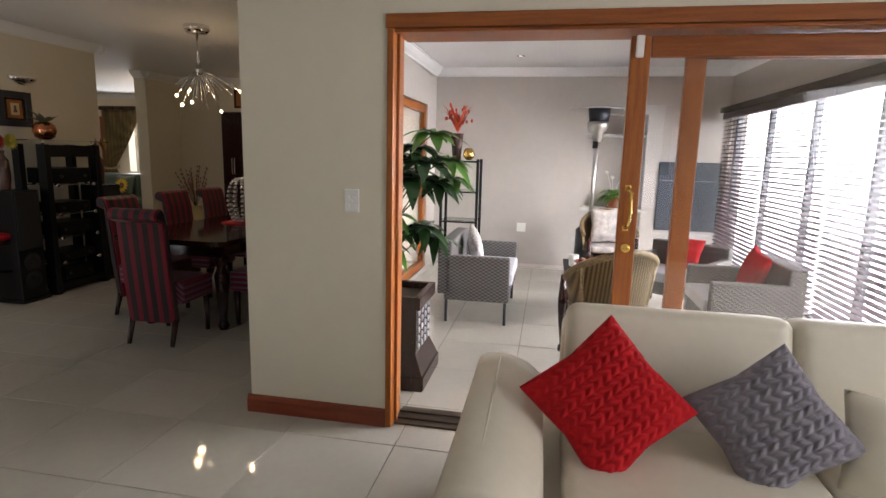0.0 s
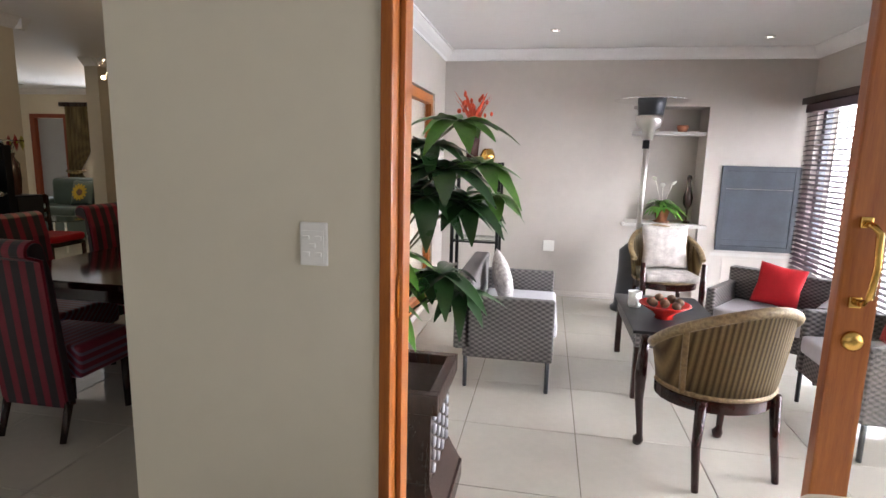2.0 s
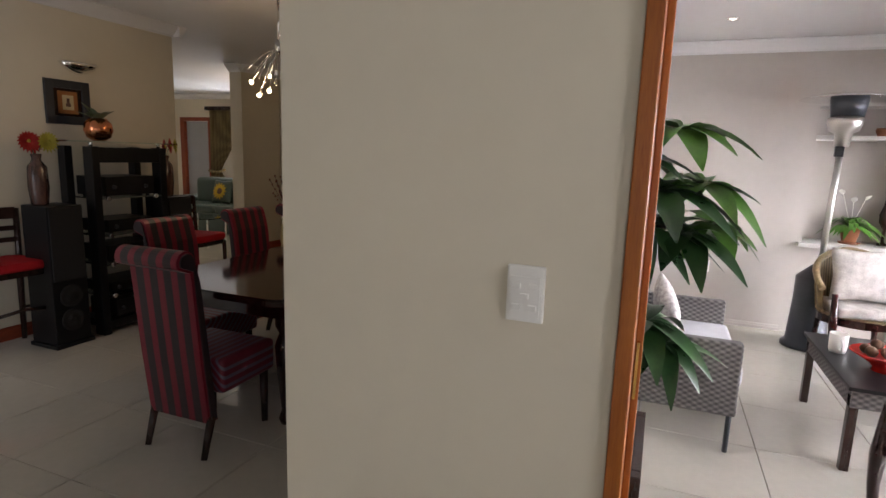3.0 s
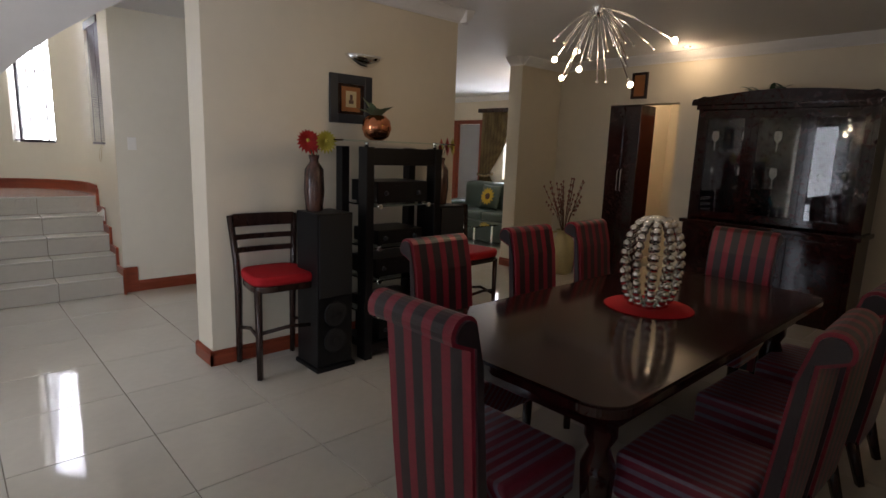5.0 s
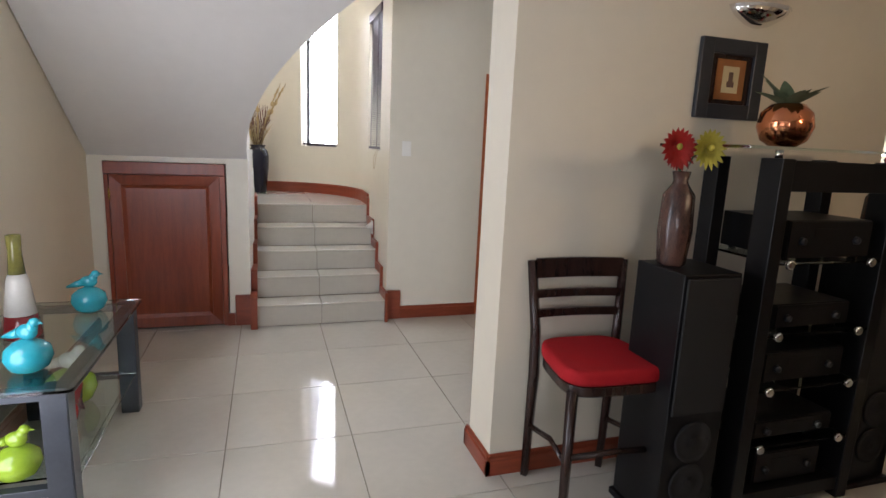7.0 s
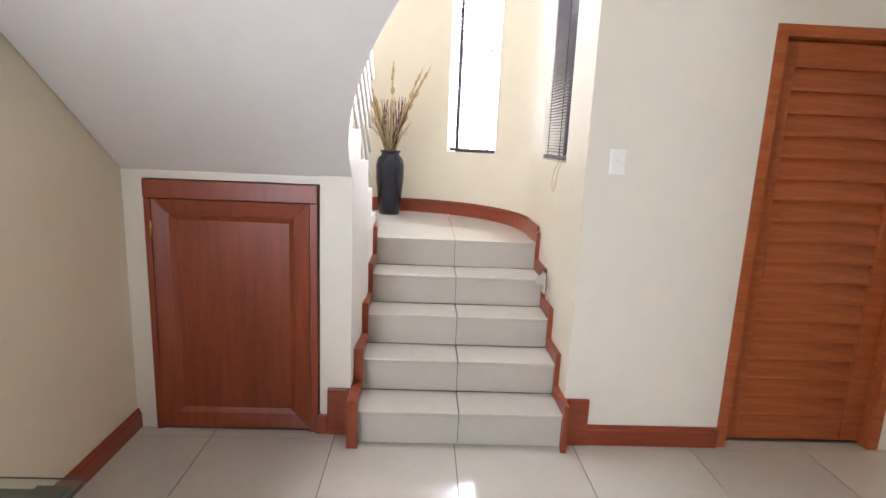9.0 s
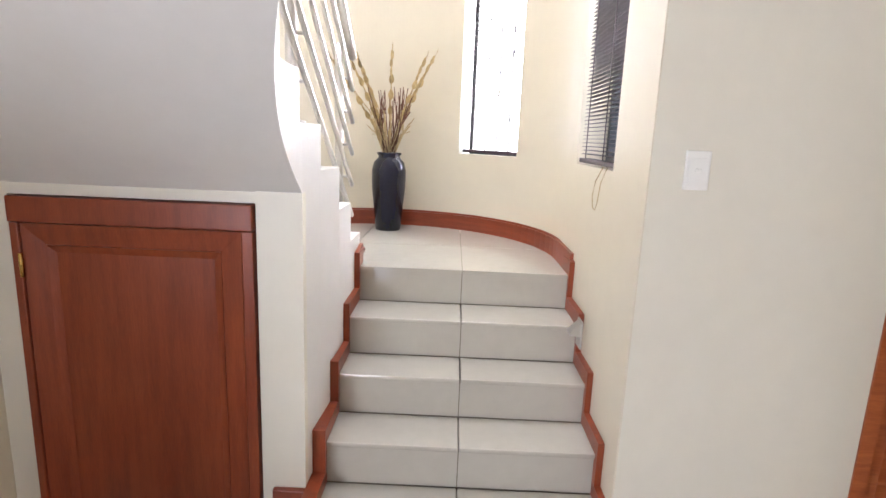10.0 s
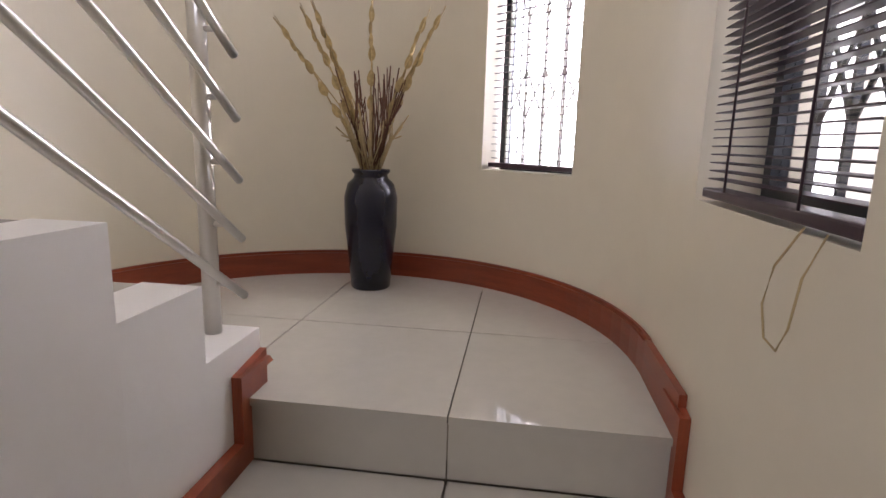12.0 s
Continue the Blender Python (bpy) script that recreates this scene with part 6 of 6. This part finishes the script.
part("tabletop", prism(rounded(-0.35, -0.25, 0.35, 0.25, 0.05), "z", 0.44, 0.455), GREENGLASS, gt)
for x in (-0.28, 0.28):
    for y in (-0.18, 0.18):
        part("leg", tube([(x, y, 0), (x, y, 0.44)], 0.015, 8), CHROME, gt)

# ---- hall: glass side table and its ornaments ----
st = thing("glass_console", pose(-6.10, 1.32, 0), "charcoal framed console with glass shelves", "console table")
for x in (0.0, 1.0):
    for y in (0.0, 0.42):
        part("leg", prism([(x, y), (x + 0.075, y), (x + 0.075, y + 0.085), (x, y + 0.085)], "z", 0, 0.585, 0.004), GREYMETAL, st)
part("rail", box(0.076, 0.455, 0.545, 0.999, 0.505, 0.584, 0.003), GREYMETAL, st)
for z in (0.18, 0.545):
    part("rail", box(0.076, 0.005, z, 0.999, 0.04, z + 0.035, 0.003), GREYMETAL, st)
    part("end_rail", box(0.01, 0.086, z, 0.05, 0.419, z + 0.035, 0.003), GREYMETAL, st)
    part("end_rail", box(1.02, 0.086, z, 1.06, 0.419, z + 0.035, 0.003), GREYMETAL, st)
part("glass_top", prism(rounded(-0.02, -0.02, 1.10, 0.53, 0.02), "z", 0.586, 0.598), GREENGLASS, st)
part("glass_shelf", box(0.077, 0.0, 0.216, 0.998, 0.50, 0.224), GREENGLASS, st)


def bird_jar(m, body, bird_mat, label):
    ob = thing("bird_jar", m @ Matrix.Scale(0.74, 4), label, "ornament", "bird jars")
    part("jar", lathe([(0.05, 0), (0.085, 0.025), (0.105, 0.075), (0.095, 0.12), (0.06, 0.15), (0.02, 0.165), (0.005, 0.168)], 24), body, ob)
    part("bird", join(ball(0.042, (0.005, 0, 0.20), (1.2, 0.8, 0.95), 14), ball(0.026, (0.045, 0, 0.25), (1, 0.9, 0.9), 12), ball(0.028, (0.03, 0, 0.225), (1, 0.9, 1.1), 12), tube([(-0.03, 0, 0.195), (-0.075, 0, 0.18), (-0.125, 0, 0.165)], 0.02, 8, [0.026, 0.02, 0.006]), tube([(0.06, 0, 0.25), (0.09, 0, 0.247)], 0.006, 6, [0.009, 0.002])), bird_mat, ob)
    return ob


bird_jar(pose(-5.93, 1.66, 0.598, 0, 0, 90), TEALGLAZE, TEALGLAZE, "turquoise glazed jar with a bird on its lid")
bird_jar(pose(-5.20, 1.66, 0.598, 0, 0, 70), TEALGLAZE, TEALGLAZE, "turquoise glazed jar with a bird on its lid")
bird_jar(pose(-5.72, 1.62, 0.224, 0, 0, 80) @ Matrix.Scale(1.35, 4), LIMEGLASS, CLEARCER, "lime green jar with a pale bird lid")
bird_jar(pose(-5.13, 1.62, 0.224, 0, 0, 80), LIMEGLASS, LIMEGLASS, "lime green glass jar with a bird lid")
bv = thing("bottle_vase", pose(-5.60, 1.50, 0.598) @ Matrix.Scale(0.9, 4), "tall glass bottle in olive, white and maroon", "vase")
part("foot", lathe([(0.075, 0), (0.078, 0.01), (0.066, 0.11), (0.06, 0.11)], 24), MAROON, bv, "maroon glass foot")
part("body", lathe([(0.066, 0.1105), (0.045, 0.27), (0.035, 0.30)], 24), CLEARCER, bv, "milky white middle")
part("neck", lathe([(0.035, 0.3005), (0.027, 0.40), (0.03, 0.48), (0.025, 0.48), (0.02, 0.40)], 24), OLIVEGLASS, bv, "olive glass neck")
fish = thing("glass_fish", pose(-5.42, 1.68, 0.224), "red and pink glass fish ornament", "ornament")
part("body", moved(ball(0.09, (0, 0, 0.06), (1.5, 0.45, 0.65), 16), pose(0, 0, 0)), REDGLAZE, fish)
part("tail", prism([(-0.12, 0.06), (-0.22, 0.13), (-0.19, 0.06), (-0.22, 0.0)], "y", -0.012, 0.012), MAROON, fish)

# ---- stair: railing, vase ----
rail = thing("stair_railing", pose(0, 0, 0), "brushed steel stair railing with sloping bars", "railing")
YR = 2.335


def rail_y(x):
    return YR + 0.42 * max(0.0, x + 7.35) ** 2


for k in range(6):
    xs = [-8.37 + 0.12 * i for i in range(17)]
    r = 0.011 if k < 5 else 0.021
    part("bar" if k < 5 else "handrail", tube([(x, rail_y(x), 1.092 + 0.150 * k + 0.675 * (x + 8.37)) for x in xs], r, 10), STEEL, rail)
for x, zb in ((-8.30, LAND), (-7.54, 1.516), (-6.80, 2.015)):
    y = rail_y(x) - 0.05
    zt = 1.092 + 0.150 * 5 + 0.675 * (x + 8.37)
    part("post", tube([(x, y, zb), (x, y, zt)], 0.021, 12), STEEL, rail)
    part("base_flange", lathe([(0.045, 0), (0.045, 0.008), (0.024, 0.012)], 20, (x, y, zb)), STEEL, rail)
    for k in range(5):
        z = 1.092 + 0.150 * k + 0.675 * (x + 8.37)
        part("bracket", tube([(x, y, z), (x, y + 0.05, z)], 0.007, 8), STEEL, rail)

vase = thing("tall_vase", pose(-9.37, 2.40, LAND), "dark blue glazed floor vase with dried stems", "vase")
part("jar", lathe([(0.08, 0), (0.085, 0.006), (0.095, 0.12), (0.112, 0.28), (0.114, 0.40), (0.10, 0.455), (0.075, 0.48), (0.07, 0.495), (0.083, 0.51), (0.08, 0.518), (0.06, 0.515), (0.055, 0.48)], 36), NAVYGLAZE, vase)
rv = random.Random(5)
tw = [tube([(rv.uniform(-0.03, 0.03), rv.uniform(-0.03, 0.03), 0.46), (math.sin(a) * 0.05, math.cos(a) * 0.07, 0.68), (math.sin(a) * e * 0.7, math.cos(a) * e, h)], 0.0025, 4) for a, e, h in [(rv.uniform(0, 6.28), rv.uniform(0.03, 0.15), rv.uniform(0.78, 0.95)) for k in range(46)]]
t_ = part("twig_bundle", join(*tw), TWIG, vase, "thin dry red-brown twigs")
t_["kind"] = "stuff"
sw_ = [tube([(rv.uniform(-0.03, 0.03), rv.uniform(-0.03, 0.03), 0.46), (math.sin(a) * 0.06, math.cos(a) * 0.09, 0.64), (math.sin(a) * e * 0.6, math.cos(a) * e, h)], 0.003, 4) for a, e, h in [(rv.uniform(0, 6.28), rv.uniform(0.06, 0.16), rv.uniform(0.62, 0.8)) for k in range(40)]]
t_ = part("straw_bundle", join(*sw_), STRAW, vase, "pale straw stems")
t_["kind"] = "stuff"
for dy, h in ((-0.40, 1.12), (-0.30, 1.17), (-0.25, 1.19), (-0.20, 1.08), (0.01, 1.20), (0.24, 1.16), (0.30, 1.18), (0.22, 1.03)):
    dx = rv.uniform(-0.05, 0.06)
    bm = bmesh.new()
    n = 12
    for i in range(n):
        f = 0.18 + 0.82 * i / n
        p = Vector((dx * f, dy * f ** 1.2, 0.48 + (h - 0.48) * f))
        q = Vector((dx, dy * 1.15, h - 0.3)).normalized()
        leaf(bm, p, q, 0.07, 0.036 if i % 2 else 0.024, 0.0, Vector((math.cos(i * 1.3), math.sin(i * 1.3), 0.1)))
    part("gold_stem", join(bm, tube([(0, 0, 0.46), (dx * 0.4, dy * 0.33, 0.78), (dx, dy, h)], 0.0025, 4)), GOLDFOIL, vase, "twisted gold foil stem")

# ---- floor tiles ----


def tile_field(x0, x1, y0, y1, ox, oy, step=0.6, gap=0.004):
    """Square tiles in a grid, cut at the field's borders; alike pieces share a mesh."""
    meshes = {}
    kx = range(math.floor((x0 - ox) / step), math.ceil((x1 - ox) / step))
    ky = range(math.floor((y0 - oy) / step), math.ceil((y1 - oy) / step))
    for i in kx:
        for j in ky:
            a, b = max(x0, ox + i * step + gap / 2), min(x1, ox + (i + 1) * step - gap / 2)
            c, d = max(y0, oy + j * step + gap / 2), min(y1, oy + (j + 1) * step - gap / 2)
            if b - a < 0.01 or d - c < 0.01:
                continue
            key = (round(b - a, 4), round(d - c, 4))
            if key not in meshes:
                bm = box(-key[0] / 2, -key[1] / 2, -0.006, key[0] / 2, key[1] / 2, 0)
                bmesh.ops.bevel(bm, geom=[e for e in bm.edges if e.verts[0].co.z > -0.001 and e.verts[1].co.z > -0.001], offset=0.0015, segments=1, affect="EDGES")
                me = bpy.data.meshes.new("tile")
                bm.to_mesh(me)
                bm.free()
                me.materials.append(TILE)
                meshes[key] = me
            ob = new("tile", meshes[key])
            ob.parent = floor
            ob.location = ((a + b) / 2, (c + d) / 2, 0)


tile_field(-1.31, 2.28, 2.72, 7.07, 0.04, 3.95)
tile_field(-3.3, 3.2, -1.0, 2.72, -1.7, 2.28)
tile_field(-3.3, -1.41, 2.72, 7.4, -1.7, 2.28)
tile_field(-7.42, -3.304, 1.29, 7.4, -6.14, 2.28)


def far_tiles(x0, x1, y0, y1):
    bm = bmesh.new()
    s = 0.6
    x = x0
    while x < x1 - 0.05:
        y = y0
        while y < y1 - 0.05:
            b = (min(x + s, x1) - 0.004, min(y + s, y1) - 0.004)
            v = [bm.verts.new(p) for p in ((x, y, 0), (b[0], y, 0), (b[0], b[1], 0), (x, b[1], 0))]
            w = [bm.verts.new((q.co.x, q.co.y, -0.006)) for q in v]
            bm.faces.new(v)
            for k in range(4):
                bm.faces.new((w[k], w[(k + 1) % 4], v[(k + 1) % 4], v[k]))
            y += s
        x += s
    return bm


far = part("far_tiles", join(far_tiles(-12.3, -7.56, 6.1, 12.2), far_tiles(-7.556, -3.9, 7.404, 11.0), far_tiles(-3.896, -1.41, 7.404, 8.4), far_tiles(-3.9, 3.2, -4.0, -1.004), far_tiles(-3.9, -3.304, -1.0, 1.09)), TILE, floor)
far["kind"] = "stuff"
